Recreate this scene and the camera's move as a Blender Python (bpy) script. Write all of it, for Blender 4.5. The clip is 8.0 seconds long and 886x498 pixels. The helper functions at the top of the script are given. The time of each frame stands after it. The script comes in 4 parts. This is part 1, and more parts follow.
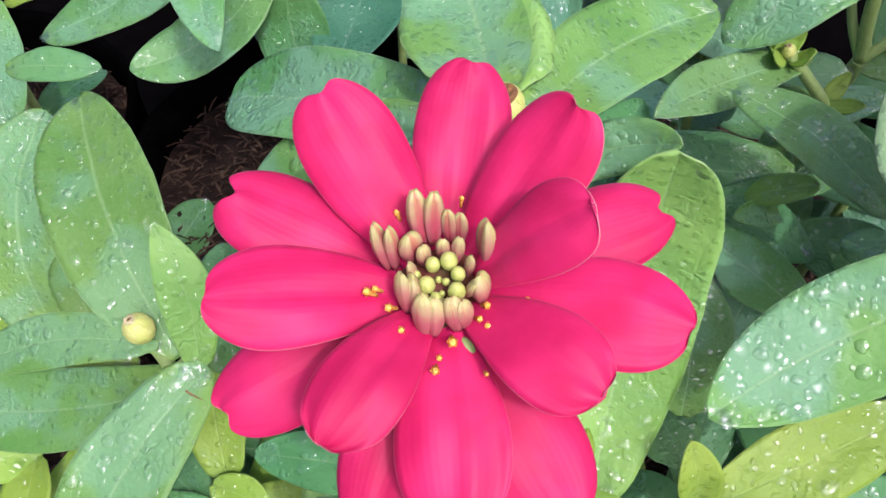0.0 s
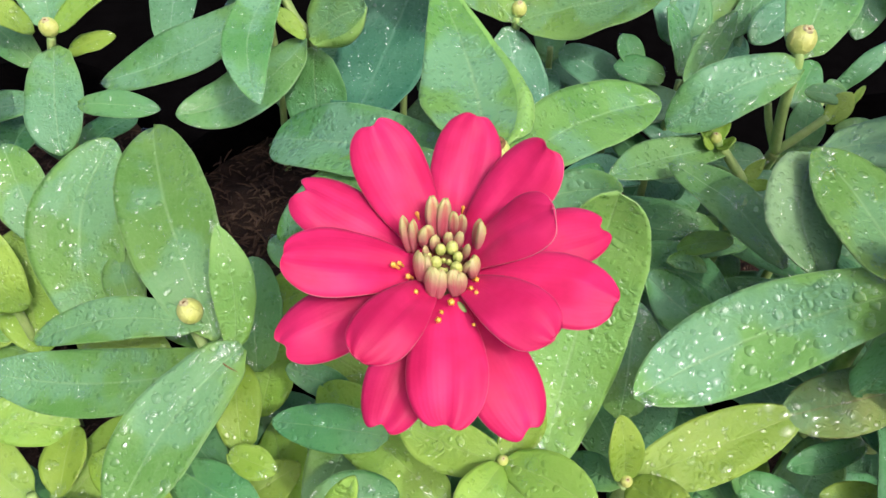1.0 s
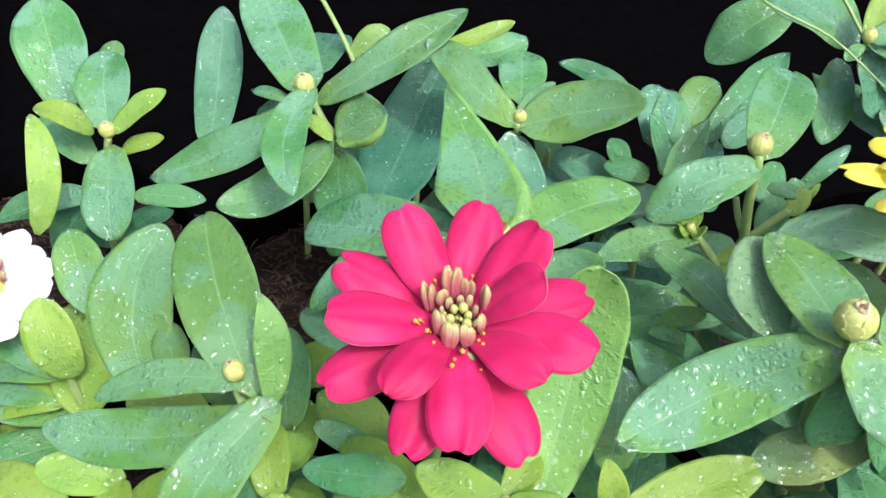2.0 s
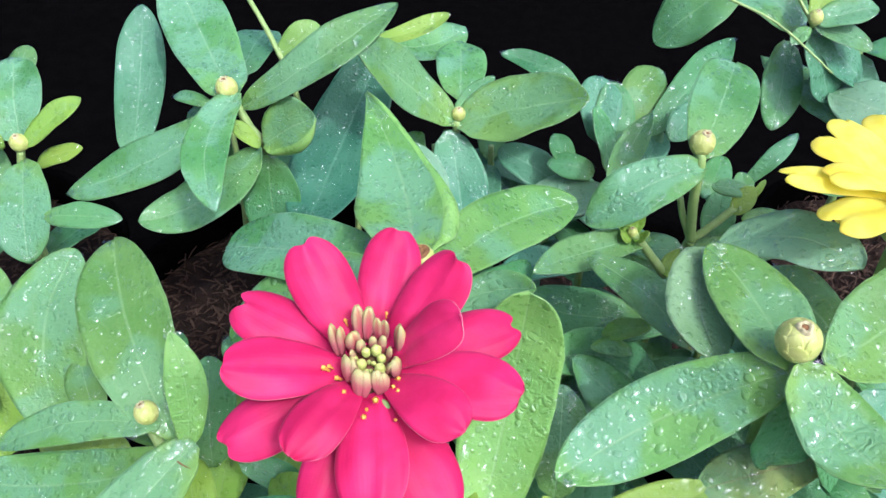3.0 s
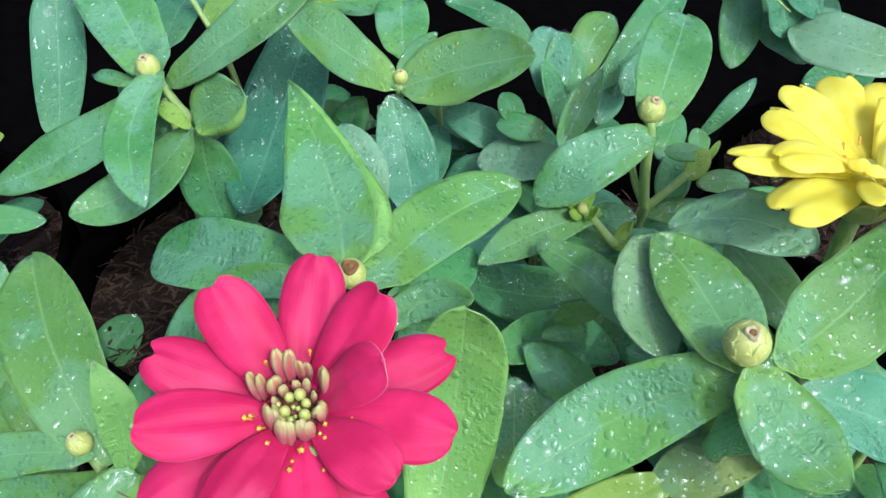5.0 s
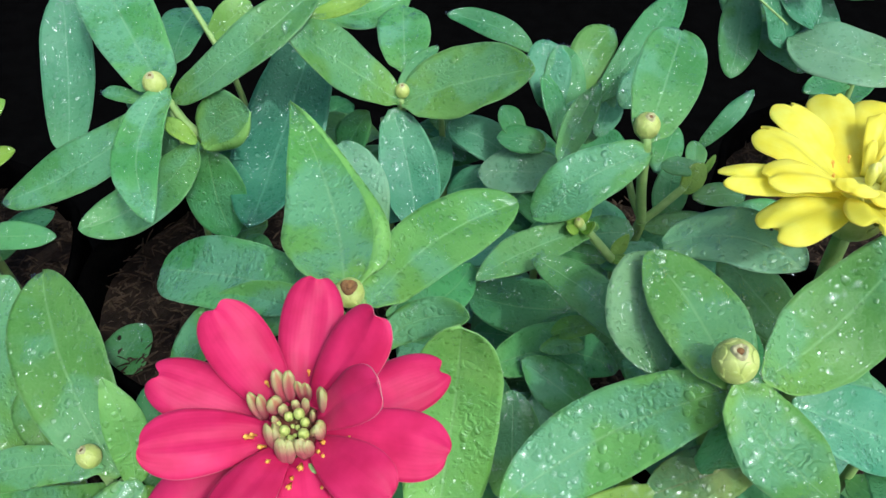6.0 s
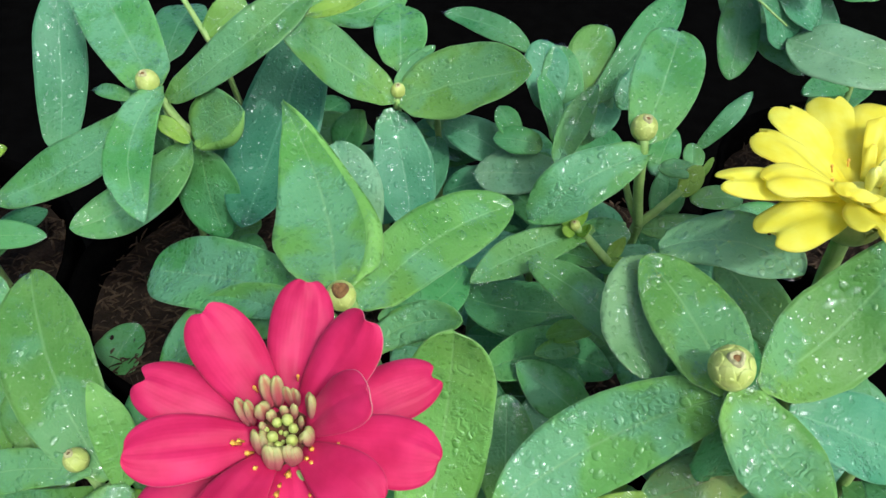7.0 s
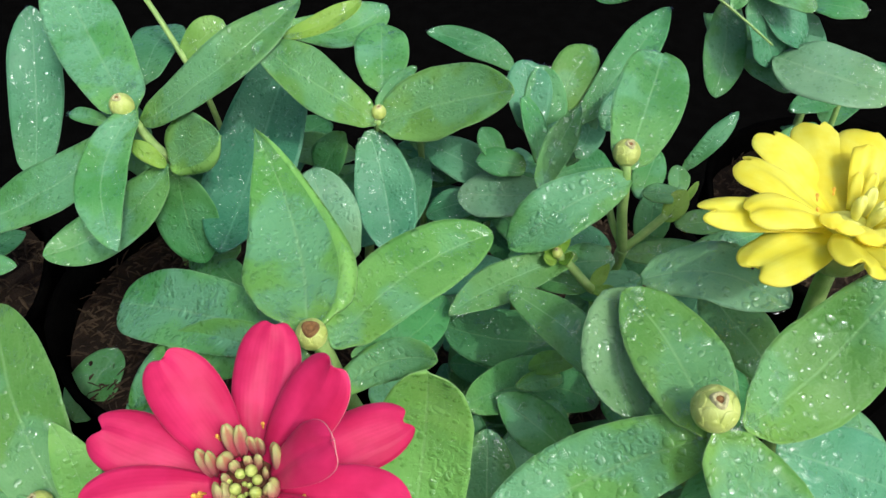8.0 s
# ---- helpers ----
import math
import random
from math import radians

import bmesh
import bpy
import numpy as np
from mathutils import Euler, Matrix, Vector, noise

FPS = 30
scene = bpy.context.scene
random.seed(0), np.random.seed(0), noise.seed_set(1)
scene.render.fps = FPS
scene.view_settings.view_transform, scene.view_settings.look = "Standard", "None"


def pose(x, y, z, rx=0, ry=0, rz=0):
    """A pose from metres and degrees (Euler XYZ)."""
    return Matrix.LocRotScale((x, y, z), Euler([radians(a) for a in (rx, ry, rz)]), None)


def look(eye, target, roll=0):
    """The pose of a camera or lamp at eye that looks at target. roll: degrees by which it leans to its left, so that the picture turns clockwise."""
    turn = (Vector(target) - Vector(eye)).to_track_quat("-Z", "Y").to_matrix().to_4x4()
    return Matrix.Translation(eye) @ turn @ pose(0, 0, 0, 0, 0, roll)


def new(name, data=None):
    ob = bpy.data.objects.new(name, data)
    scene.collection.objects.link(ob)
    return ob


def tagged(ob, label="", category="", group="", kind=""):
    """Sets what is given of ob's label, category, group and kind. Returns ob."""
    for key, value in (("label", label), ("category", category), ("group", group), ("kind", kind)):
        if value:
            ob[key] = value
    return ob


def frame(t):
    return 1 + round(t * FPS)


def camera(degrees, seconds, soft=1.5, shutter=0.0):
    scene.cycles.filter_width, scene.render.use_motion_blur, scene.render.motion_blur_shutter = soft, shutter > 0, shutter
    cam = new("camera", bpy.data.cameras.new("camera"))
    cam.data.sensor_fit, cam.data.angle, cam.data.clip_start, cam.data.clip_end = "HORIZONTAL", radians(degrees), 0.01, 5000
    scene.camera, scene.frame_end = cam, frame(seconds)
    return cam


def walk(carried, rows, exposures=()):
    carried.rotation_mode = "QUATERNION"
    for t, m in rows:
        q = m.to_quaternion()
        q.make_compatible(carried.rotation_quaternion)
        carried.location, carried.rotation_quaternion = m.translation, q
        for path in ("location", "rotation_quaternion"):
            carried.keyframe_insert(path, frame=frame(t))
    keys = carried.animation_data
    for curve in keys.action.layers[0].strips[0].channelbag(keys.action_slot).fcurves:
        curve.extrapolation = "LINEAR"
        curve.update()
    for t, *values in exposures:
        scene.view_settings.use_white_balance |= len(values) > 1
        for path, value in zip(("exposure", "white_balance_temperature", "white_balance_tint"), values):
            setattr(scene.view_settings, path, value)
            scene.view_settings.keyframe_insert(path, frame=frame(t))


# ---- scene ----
cam = camera(59.79, 8.0)
PATH = [
    (0.00, (0.00407, 0.02330, 0.25055), (-0.00343, 0.14559, 0.09247), -1.83),
    (0.20, (0.00387, 0.02378, 0.24518), (0.00246, 0.14166, 0.08363), 0.50),
    (0.30, (0.00241, 0.02134, 0.24726), (-0.00050, 0.13908, 0.08562), 0.21),
    (0.50, (-0.00107, 0.01664, 0.24795), (-0.00354, 0.13779, 0.08884), 1.62),
    (0.70, (-0.00209, 0.01466, 0.25021), (-0.00172, 0.14045, 0.09473), 3.38),
    (0.80, (0.00074, 0.01025, 0.25210), (0.00243, 0.13724, 0.09759), 3.44),
    (0.90, (0.00201, -0.00024, 0.26210), (0.00501, 0.13201, 0.11211), 4.70),
    (1.00, (0.00069, -0.01243, 0.27109), (-0.00054, 0.12636, 0.12710), 4.65),
    (1.10, (0.00075, -0.01937, 0.27334), (-0.00408, 0.12276, 0.13272), 4.22),
    (1.20, (0.00052, -0.02426, 0.27442), (-0.00574, 0.12182, 0.13796), 4.54),
    (2.30, (-0.00010, -0.03900, 0.29040), (-0.00314, 0.11702, 0.16530), 3.84),
    (2.50, (0.00440, -0.03530, 0.29140), (0.00296, 0.11936, 0.16460), 3.57),
    (3.00, (0.01050, -0.02050, 0.28720), (0.01382, 0.13205, 0.15790), 3.87),
    (3.50, (0.01340, -0.00850, 0.28390), (0.01638, 0.13872, 0.14856), 2.54),
    (4.00, (0.01830, -0.00330, 0.29650), (0.01838, 0.14180, 0.15886), 0.22),
    (4.50, (0.02040, -0.00110, 0.30040), (0.02542, 0.13969, 0.15844), 0.70),
    (5.00, (0.02080, 0.00120, 0.29510), (0.02984, 0.13901, 0.15044), 1.98),
    (5.20, (0.02160, 0.00090, 0.29940), (0.02964, 0.13981, 0.15574), 1.53),
    (6.30, (0.02390, 0.00180, 0.30150), (0.03034, 0.13906, 0.15618), 0.94),
    (6.50, (0.02410, 0.00230, 0.30150), (0.03050, 0.13946, 0.15608), 0.94),
    (7.00, (0.02480, 0.00360, 0.30020), (0.03178, 0.14115, 0.15518), 1.43),
    (7.50, (0.02560, 0.00380, 0.30150), (0.03312, 0.14174, 0.15688), 1.44),
    (8.00, (0.02940, 0.01130, 0.30030), (0.03782, 0.15038, 0.15682), 1.41),
]
walk(cam, [(t, look(eye, target, roll)) for t, eye, target, roll in PATH],
     exposures=[(0.0, 0.62, 5600, 33), (0.4, 0.53, 6100, 30), (0.8, 0.53, 6000, 27), (1.2, 0.60, 5700, 23), (2.5, 0.76, 5350, 25), (3.5, 0.70, 5050, 24), (4.5, 0.56, 5100, 19), (6.5, 0.29, 5250, 2), (8.0, 0.30, 5600, 4)])

# ---- daylight ----
world = bpy.data.worlds.new("world")
scene.world = world
world.use_nodes = True
bg = world.node_tree.nodes["Background"]
sky = world.node_tree.nodes.new("ShaderNodeTexSky")
sky.sky_type, sky.sun_disc, sky.dust_density, sky.air_density = "NISHITA", False, 8.0, 0.8
SUN = Vector((0.32, -0.50, 0.80)).normalized()
sky.sun_elevation, sky.sun_rotation = math.asin(SUN.z), math.atan2(SUN.x, SUN.y)
world.node_tree.links.new(sky.outputs[0], bg.inputs[0])
bg.inputs[1].default_value = 0.15
sun = new("sun", bpy.data.lights.new("sun", "SUN"))
sun.data.energy, sun.data.angle, sun.data.color = 1.3, radians(1.2), (1.0, 0.94, 0.82)
sun.matrix_world = look(SUN, (0, 0, 0))


# ---- materials ----
class Nodes:
    """A small builder for node materials."""

    def __init__(self, name):
        self.mat = bpy.data.materials.new(name)
        self.mat.use_nodes = True
        self.tree = self.mat.node_tree
        self.shader = self.tree.nodes["Principled BSDF"]
        self.out = self.tree.nodes["Material Output"]

    def add(self, kind, operation=None, data_type=None, feature=None, interpolation_type=None):
        node = self.tree.nodes.new(kind)
        if operation:
            node.operation = operation
        if data_type:
            node.data_type = data_type
        if feature:
            node.feature = feature
        if interpolation_type:
            node.interpolation_type = interpolation_type
        return node

    def link(self, a, b):
        self.tree.links.new(a, b)

    def value(self, sock, v):
        if isinstance(v, (int, float, tuple)):
            sock.default_value = v
        else:
            self.link(v, sock)

    def math(self, op, a, b=0.0, c=0.0):
        node = self.add("ShaderNodeMath", operation=op)
        for sock, v in zip(node.inputs, (a, b, c)):
            self.value(sock, v)
        return node.outputs[0]

    def mix(self, fac, a, b):
        node = self.add("ShaderNodeMix", data_type="RGBA")
        self.value(node.inputs[0], fac)
        self.value(node.inputs[6], a)
        self.value(node.inputs[7], b)
        return node.outputs[2]

    def noise(self, scale, detail=3.0, rough=0.55, vector=None):
        node = self.add("ShaderNodeTexNoise")
        node.inputs["Scale"].default_value = scale
        node.inputs["Detail"].default_value = detail
        node.inputs["Roughness"].default_value = rough
        if vector is not None:
            self.link(vector, node.inputs["Vector"])
        return node.outputs["Fac"]

    def ramp(self, fac, lo, hi):
        node = self.add("ShaderNodeMapRange", interpolation_type="SMOOTHSTEP")
        self.link(fac, node.inputs[0])
        node.inputs[1].default_value, node.inputs[2].default_value = lo, hi
        return node.outputs[0]

    def bump(self, height, strength, distance):
        node = self.add("ShaderNodeBump")
        node.inputs["Strength"].default_value = strength
        node.inputs["Distance"].default_value = distance
        self.link(height, node.inputs["Height"])
        return node.outputs[0]


def rgb(r, g, b):
    return (r, g, b, 1.0)


def leaf_material(name, dark, light, vein, rough, thin, ripe=0.4, bloom=0.5):
    """A leaf with a pale midrib, side veins and quilted relief; bluish patches of waxy bloom, with sky sheen put into
    their colour, fresh green where rain has wetted it, and beads of water standing on it."""
    n = Nodes(name)
    uv = n.add("ShaderNodeUVMap").outputs[0]
    sep = n.add("ShaderNodeSeparateXYZ")
    n.link(uv, sep.inputs[0])
    u, v = sep.outputs[0], sep.outputs[1]
    coord = n.add("ShaderNodeTexCoord").outputs["Object"]
    rnd = n.add("ShaderNodeObjectInfo").outputs["Random"]
    side = n.math("ABSOLUTE", n.math("SUBTRACT", v, 0.5))
    warp = n.math("MULTIPLY", n.math("SUBTRACT", n.noise(160.0, 2.0, 0.5, coord), 0.5), 0.9)
    run = n.math("ADD", n.math("SUBTRACT", n.math("MULTIPLY", u, 7.0), n.math("MULTIPLY", n.math("POWER", side, 0.8), 7.0)), warp)
    wave = n.math("ABSOLUTE", n.math("SUBTRACT", n.math("FRACT", run), 0.5))
    veins = n.math("SUBTRACT", 1.0, n.ramp(wave, 0.0, 0.13))
    rib = n.math("SUBTRACT", 1.0, n.ramp(side, 0.004, 0.026))
    patches = n.ramp(n.noise(40.0, 3.0, 0.5, coord), 0.35, 0.7)
    grain = n.noise(1400.0, 2.0, 0.6, coord)
    col = n.mix(patches, rgb(*dark), rgb(*light))
    shift = n.add("ShaderNodeHueSaturation")
    n.link(col, shift.inputs["Color"])
    n.link(n.math("ADD", n.math("MULTIPLY", rnd, 0.020), 0.492), shift.inputs["Hue"])
    n.link(n.math("ADD", n.math("MULTIPLY", rnd, 0.24), 0.90), shift.inputs["Value"])
    col = shift.outputs[0]
    foot = n.math("SUBTRACT", 1.0, n.ramp(n.math("ADD", u, n.math("MULTIPLY", patches, 0.12)), 0.02, 0.62))
    col = n.mix(n.math("MULTIPLY", foot, ripe), col, rgb(0.22, 0.40, 0.065))
    # dry, waxy ground and painted sky sheen, with a firm, wandering edge against the wetted part
    spread = n.math("ADD", n.noise(48.0, 2.5, 0.5, coord), n.math("MULTIPLY", side, -0.22))
    dry = n.ramp(n.math("ADD", spread, n.math("MULTIPLY", n.math("SUBTRACT", n.noise(230.0, 2.0, 0.5, coord), 0.5), 0.08)), 0.40, 0.52)
    dry = n.math("MULTIPLY", dry, n.math("MULTIPLY_ADD", rnd, 0.6, 0.5))
    col = n.mix(n.math("MULTIPLY", dry, bloom), col, rgb(0.160, 0.370, 0.190))
    col = n.mix(n.math("MULTIPLY", veins, 0.05), col, rgb(*vein))
    col = n.mix(n.math("MULTIPLY", rib, 0.30), col, rgb(*vein))
    col = n.mix(n.math("MULTIPLY", n.ramp(side, 0.482, 0.5), 0.35), col, rgb(*vein))
    col = n.mix(n.math("MULTIPLY", n.ramp(grain, 0.45, 0.75), 0.07), col, rgb(*vein))
    quilt = n.noise(300.0, 2.5, 0.5, coord)
    cells = n.add("ShaderNodeTexVoronoi", feature="DISTANCE_TO_EDGE")
    cells.inputs["Scale"].default_value = 300.0
    bent = n.add("ShaderNodeMix", data_type="VECTOR")
    bent.inputs[0].default_value = 0.012
    n.link(coord, bent.inputs[4])
    wob = n.add("ShaderNodeTexNoise")
    wob.inputs["Scale"].default_value = 220.0
    n.link(coord, wob.inputs["Vector"])
    n.link(wob.outputs["Color"], bent.inputs[5])
    n.link(bent.outputs[1], cells.inputs["Vector"])
    pad = n.ramp(cells.outputs["Distance"], 0.0, 0.30)
    net = n.math("SUBTRACT", 1.0, n.ramp(cells.outputs["Distance"], 0.0, 0.08))
    col = n.mix(n.math("MULTIPLY", net, 0.07), col, rgb(*vein))
    blister = n.math("MULTIPLY", dry, n.ramp(n.noise(70.0, 2.0, 0.5, coord), 0.42, 0.6))
    crease = n.math("MULTIPLY", blister, n.math("SUBTRACT", 1.0, n.ramp(cells.outputs["Distance"], 0.02, 0.12)))
    col = n.mix(n.math("MULTIPLY", crease, 0.35), col, rgb(*dark))
    n.link(col, n.shader.inputs["Base Color"])
    # beads of water, of two sizes, thicker in some places than in others
    crowd = n.ramp(n.noise(60.0, 2.0, 0.5, coord), 0.36, 0.62)
    loose = n.add("ShaderNodeMix", data_type="VECTOR")
    loose.inputs[0].default_value = 0.0016
    n.link(coord, loose.inputs[4])
    n.link(wob.outputs["Color"], loose.inputs[5])
    crowd = n.math("ADD", crowd, n.math("MULTIPLY", rnd, 0.35))
    beads = None
    for scale, least, reach in ((360.0, 0.46, 0.40), (620.0, 0.22, 0.44)):
        vor = n.add("ShaderNodeTexVoronoi")
        vor.inputs["Scale"].default_value = scale
        n.link(loose.outputs[1], vor.inputs["Vector"])
        pick = n.add("ShaderNodeSeparateColor")
        n.link(vor.outputs["Color"], pick.inputs[0])
        size = n.math("MULTIPLY", n.math("MULTIPLY_ADD", pick.outputs[0], reach, 0.06), n.math("GREATER_THAN", n.math("ADD", pick.outputs[1], n.math("MULTIPLY", crowd, 0.4)), least + 0.33))
        dome = n.math("SQRT", n.math("MAXIMUM", n.math("SUBTRACT", n.math("MULTIPLY", size, size), n.math("POWER", vor.outputs["Distance"], 2.0)), 0.0))
        dome = n.math("MULTIPLY", dome, 330.0 / scale)
        beads = dome if beads is None else n.math("MAXIMUM", beads, dome)
    drop = n.ramp(beads, 0.0, 0.05)
    dull = n.math("MULTIPLY_ADD", n.noise(300.0, 3.0, 0.6, coord), 0.22, n.math("MULTIPLY_ADD", dry, 0.06, rough - 0.12))
    gloss = n.add("ShaderNodeMix", data_type="FLOAT")
    n.link(drop, gloss.inputs[0])
    n.link(dull, gloss.inputs[2])
    gloss.inputs[3].default_value = 0.08
    n.link(gloss.outputs[0], n.shader.inputs["Roughness"])
    shine = n.add("ShaderNodeMix", data_type="FLOAT")
    n.link(drop, shine.inputs[0])
    shine.inputs[2].default_value, shine.inputs[3].default_value = 0.24, 0.9
    n.link(shine.outputs[0], n.shader.inputs["Specular IOR Level"])
    height = n.math("ADD", n.math("MULTIPLY", quilt, 0.95), n.math("MULTIPLY", veins, -0.03))
    height = n.math("ADD", height, n.math("MULTIPLY", pad, n.math("MULTIPLY_ADD", blister, 0.40, 0.08)))
    height = n.math("ADD", height, n.math("MULTIPLY", rib, -0.16))
    height = n.math("ADD", height, n.math("MULTIPLY", grain, 0.18))
    normal = n.bump(height, 0.58, 0.0009)
    wet = n.add("ShaderNodeBump")
    wet.inputs["Strength"].default_value = 0.7
    wet.inputs["Distance"].default_value = 0.0013
    n.link(beads, wet.inputs["Height"])
    n.link(normal, wet.inputs["Normal"])
    n.link(wet.outputs[0], n.shader.inputs["Normal"])
    back = n.add("ShaderNodeBsdfTranslucent")
    n.link(n.mix(0.5, col, rgb(0.33, 0.45, 0.08)), back.inputs["Color"])
    blend = n.add("ShaderNodeMixShader")
    blend.inputs[0].default_value = thin
    n.link(n.shader.outputs[0], blend.inputs[1])
    n.link(back.outputs[0], blend.inputs[2])
    n.link(blend.outputs[0], n.out.inputs[0])
    return n.mat


def petal_material(name, deep, bright, thin, streak):
    """A velvety ray petal with fine grooves along it."""
    n = Nodes(name)
    uv = n.add("ShaderNodeUVMap").outputs[0]
    sep = n.add("ShaderNodeSeparateXYZ")
    n.link(uv, sep.inputs[0])
    u, v = sep.outputs[0], sep.outputs[1]
    coord = n.add("ShaderNodeTexCoord").outputs["Object"]
    rnd = n.add("ShaderNodeObjectInfo").outputs["Random"]
    bend = n.math("MULTIPLY", n.noise(90.0, 2.0, 0.5, coord), 0.06)
    lines = n.math("SINE", n.math("MULTIPLY", n.math("ADD", v, bend), 95.0))
    broad = n.math("SINE", n.math("MULTIPLY", n.math("ADD", v, bend), 30.0))
    tone = n.ramp(n.noise(120.0, 3.0, 0.55, coord), 0.3, 0.75)
    col = n.mix(tone, rgb(*deep), rgb(*bright))
    col = n.mix(n.math("MULTIPLY", n.math("MULTIPLY_ADD", lines, 0.5, 0.5), streak), col, rgb(*deep))
    edge = n.math("ABSOLUTE", n.math("SUBTRACT", v, 0.5))
    col = n.mix(n.math("MULTIPLY", n.math("MAXIMUM", n.ramp(edge, 0.488, 0.5), n.ramp(u, 0.975, 1.0)), 0.14), col, rgb(0.85, 0.50, 0.45))
    hsv = n.add("ShaderNodeHueSaturation")
    n.link(col, hsv.inputs["Color"])
    n.link(n.math("ADD", n.math("MULTIPLY", rnd, 0.16), 0.92), hsv.inputs["Value"])
    col = hsv.outputs[0]
    n.link(col, n.shader.inputs["Base Color"])
    n.shader.inputs["Roughness"].default_value = 0.55
    n.shader.inputs["Specular IOR Level"].default_value = 0.3
    n.shader.inputs["Sheen Weight"].default_value = 0.04
    n.shader.inputs["Sheen Roughness"].default_value = 0.5
    height = n.math("ADD", n.math("MULTIPLY", lines, 0.15), n.math("MULTIPLY", broad, 0.4))
    height = n.math("ADD", height, n.math("MULTIPLY", n.noise(2500.0, 2.0, 0.5, coord), 0.4))
    n.link(n.bump(height, 0.2, 0.0002), n.shader.inputs["Normal"])
    back = n.add("ShaderNodeBsdfTranslucent")
    n.link(col, back.inputs["Color"])
    blend = n.add("ShaderNodeMixShader")
    blend.inputs[0].default_value = thin
    n.link(n.shader.outputs[0], blend.inputs[1])
    n.link(back.outputs[0], blend.inputs[2])
    n.link(blend.outputs[0], n.out.inputs[0])
    return n.mat


def mottled(name, a, b, scale, rough, bump=0.0004, spec=0.5):
    """A plain surface of two mingling tones with fine relief."""
    n = Nodes(name)
    coord = n.add("ShaderNodeTexCoord").outputs["Object"]
    f = n.ramp(n.noise(scale, 5.0, 0.6, coord), 0.3, 0.7)
    rnd = n.add("ShaderNodeNewGeometry").outputs["Random Per Island"]
    f = n.math("MULTIPLY_ADD", rnd, 0.4, n.math("MULTIPLY", f, 0.6))
    n.link(n.mix(f, rgb(*a), rgb(*b)), n.shader.inputs["Base Color"])
    n.shader.inputs["Roughness"].default_value = rough
    n.shader.inputs["Specular IOR Level"].default_value = spec
    n.link(n.bump(n.noise(scale * 5, 4.0, 0.6, coord), 0.6, bump), n.shader.inputs["Normal"])
    return n.mat


def quill_material(name, foot, mid, top):
    """A young rolled ray: mauve at its foot, cream above, greenish at its tip, magenta inside its slit."""
    n = Nodes(name)
    sep = n.add("ShaderNodeSeparateXYZ")
    n.link(n.add("ShaderNodeUVMap").outputs[0], sep.inputs[0])
    coord = n.add("ShaderNodeTexCoord").outputs["Object"]
    u = n.math("ADD", sep.outputs[0], n.math("MULTIPLY", n.math("SUBTRACT", n.noise(500.0, 3.0, 0.6, coord), 0.5), 0.5))
    col = n.mix(n.ramp(u, 0.38, 0.92), rgb(*foot), rgb(*mid))
    col = n.mix(n.ramp(u, 0.75, 1.05), col, rgb(*top))
    slit = n.math("SUBTRACT", 1.0, n.ramp(n.math("ABSOLUTE", n.math("SUBTRACT", sep.outputs[1], 0.5)), 0.05, 0.11))
    col = n.mix(n.math("MULTIPLY", slit, 0.45), col, rgb(0.40, 0.012, 0.050))
    n.link(col, n.shader.inputs["Base Color"])
    n.shader.inputs["Roughness"].default_value = 0.5
    n.link(n.bump(n.math("SINE", n.math("MULTIPLY", sep.outputs[1], 60.0)), 0.3, 0.0001), n.shader.inputs["Normal"])
    return n.mat


def water_material():
    """A clear bead: the leaf shows through it, with a gloss that grows towards its rim."""
    n = Nodes("water")
    n.tree.nodes.remove(n.shader)
    clear = n.add("ShaderNodeBsdfTransparent")
    clear.inputs["Color"].default_value = rgb(0.97, 0.99, 0.97)
    gloss = n.add("ShaderNodeBsdfGlossy")
    gloss.inputs["Roughness"].default_value = 0.08
    facing = n.add("ShaderNodeLayerWeight").outputs["Facing"]
    rim = n.math("MULTIPLY_ADD", n.math("POWER", facing, 3.0), 0.55, 0.045)
    film = n.add("ShaderNodeMixShader")
    n.link(rim, film.inputs[0])
    n.link(clear.outputs[0], film.inputs[1])
    n.link(gloss.outputs[0], film.inputs[2])
    n.link(film.outputs[0], n.out.inputs[0])
    return n.mat


M_WAXY = leaf_material("leaf_waxy", (0.072, 0.222, 0.052), (0.138, 0.320, 0.090), (0.34, 0.53, 0.26), 0.44, 0.22, 0.5, 0.8)
M_TEAL = leaf_material("leaf_blue_green", (0.058, 0.215, 0.096), (0.112, 0.300, 0.150), (0.30, 0.50, 0.28), 0.38, 0.22, 0.25, 0.35)
M_FRESH = leaf_material("leaf_fresh", (0.090, 0.240, 0.040), (0.160, 0.335, 0.072), (0.34, 0.53, 0.22), 0.44, 0.25, 0.85, 0.70)
M_GREEN = leaf_material("leaf_green", (0.060, 0.220, 0.058), (0.115, 0.320, 0.100), (0.28, 0.47, 0.18), 0.45, 0.25, 0.5, 0.35)
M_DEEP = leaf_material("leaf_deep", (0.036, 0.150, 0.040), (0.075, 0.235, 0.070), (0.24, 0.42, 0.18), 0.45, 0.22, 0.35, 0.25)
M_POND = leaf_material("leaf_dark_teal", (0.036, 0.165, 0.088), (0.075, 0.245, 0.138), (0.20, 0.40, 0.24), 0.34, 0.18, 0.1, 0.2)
M_YOUNG = leaf_material("leaf_young", (0.235, 0.415, 0.036), (0.340, 0.520, 0.075), (0.38, 0.52, 0.15), 0.46, 0.35, 0.4, 0.12)
M_PALE = leaf_material("leaf_pale", (0.150, 0.310, 0.150), (0.240, 0.410, 0.225), (0.34, 0.48, 0.25), 0.50, 0.22)
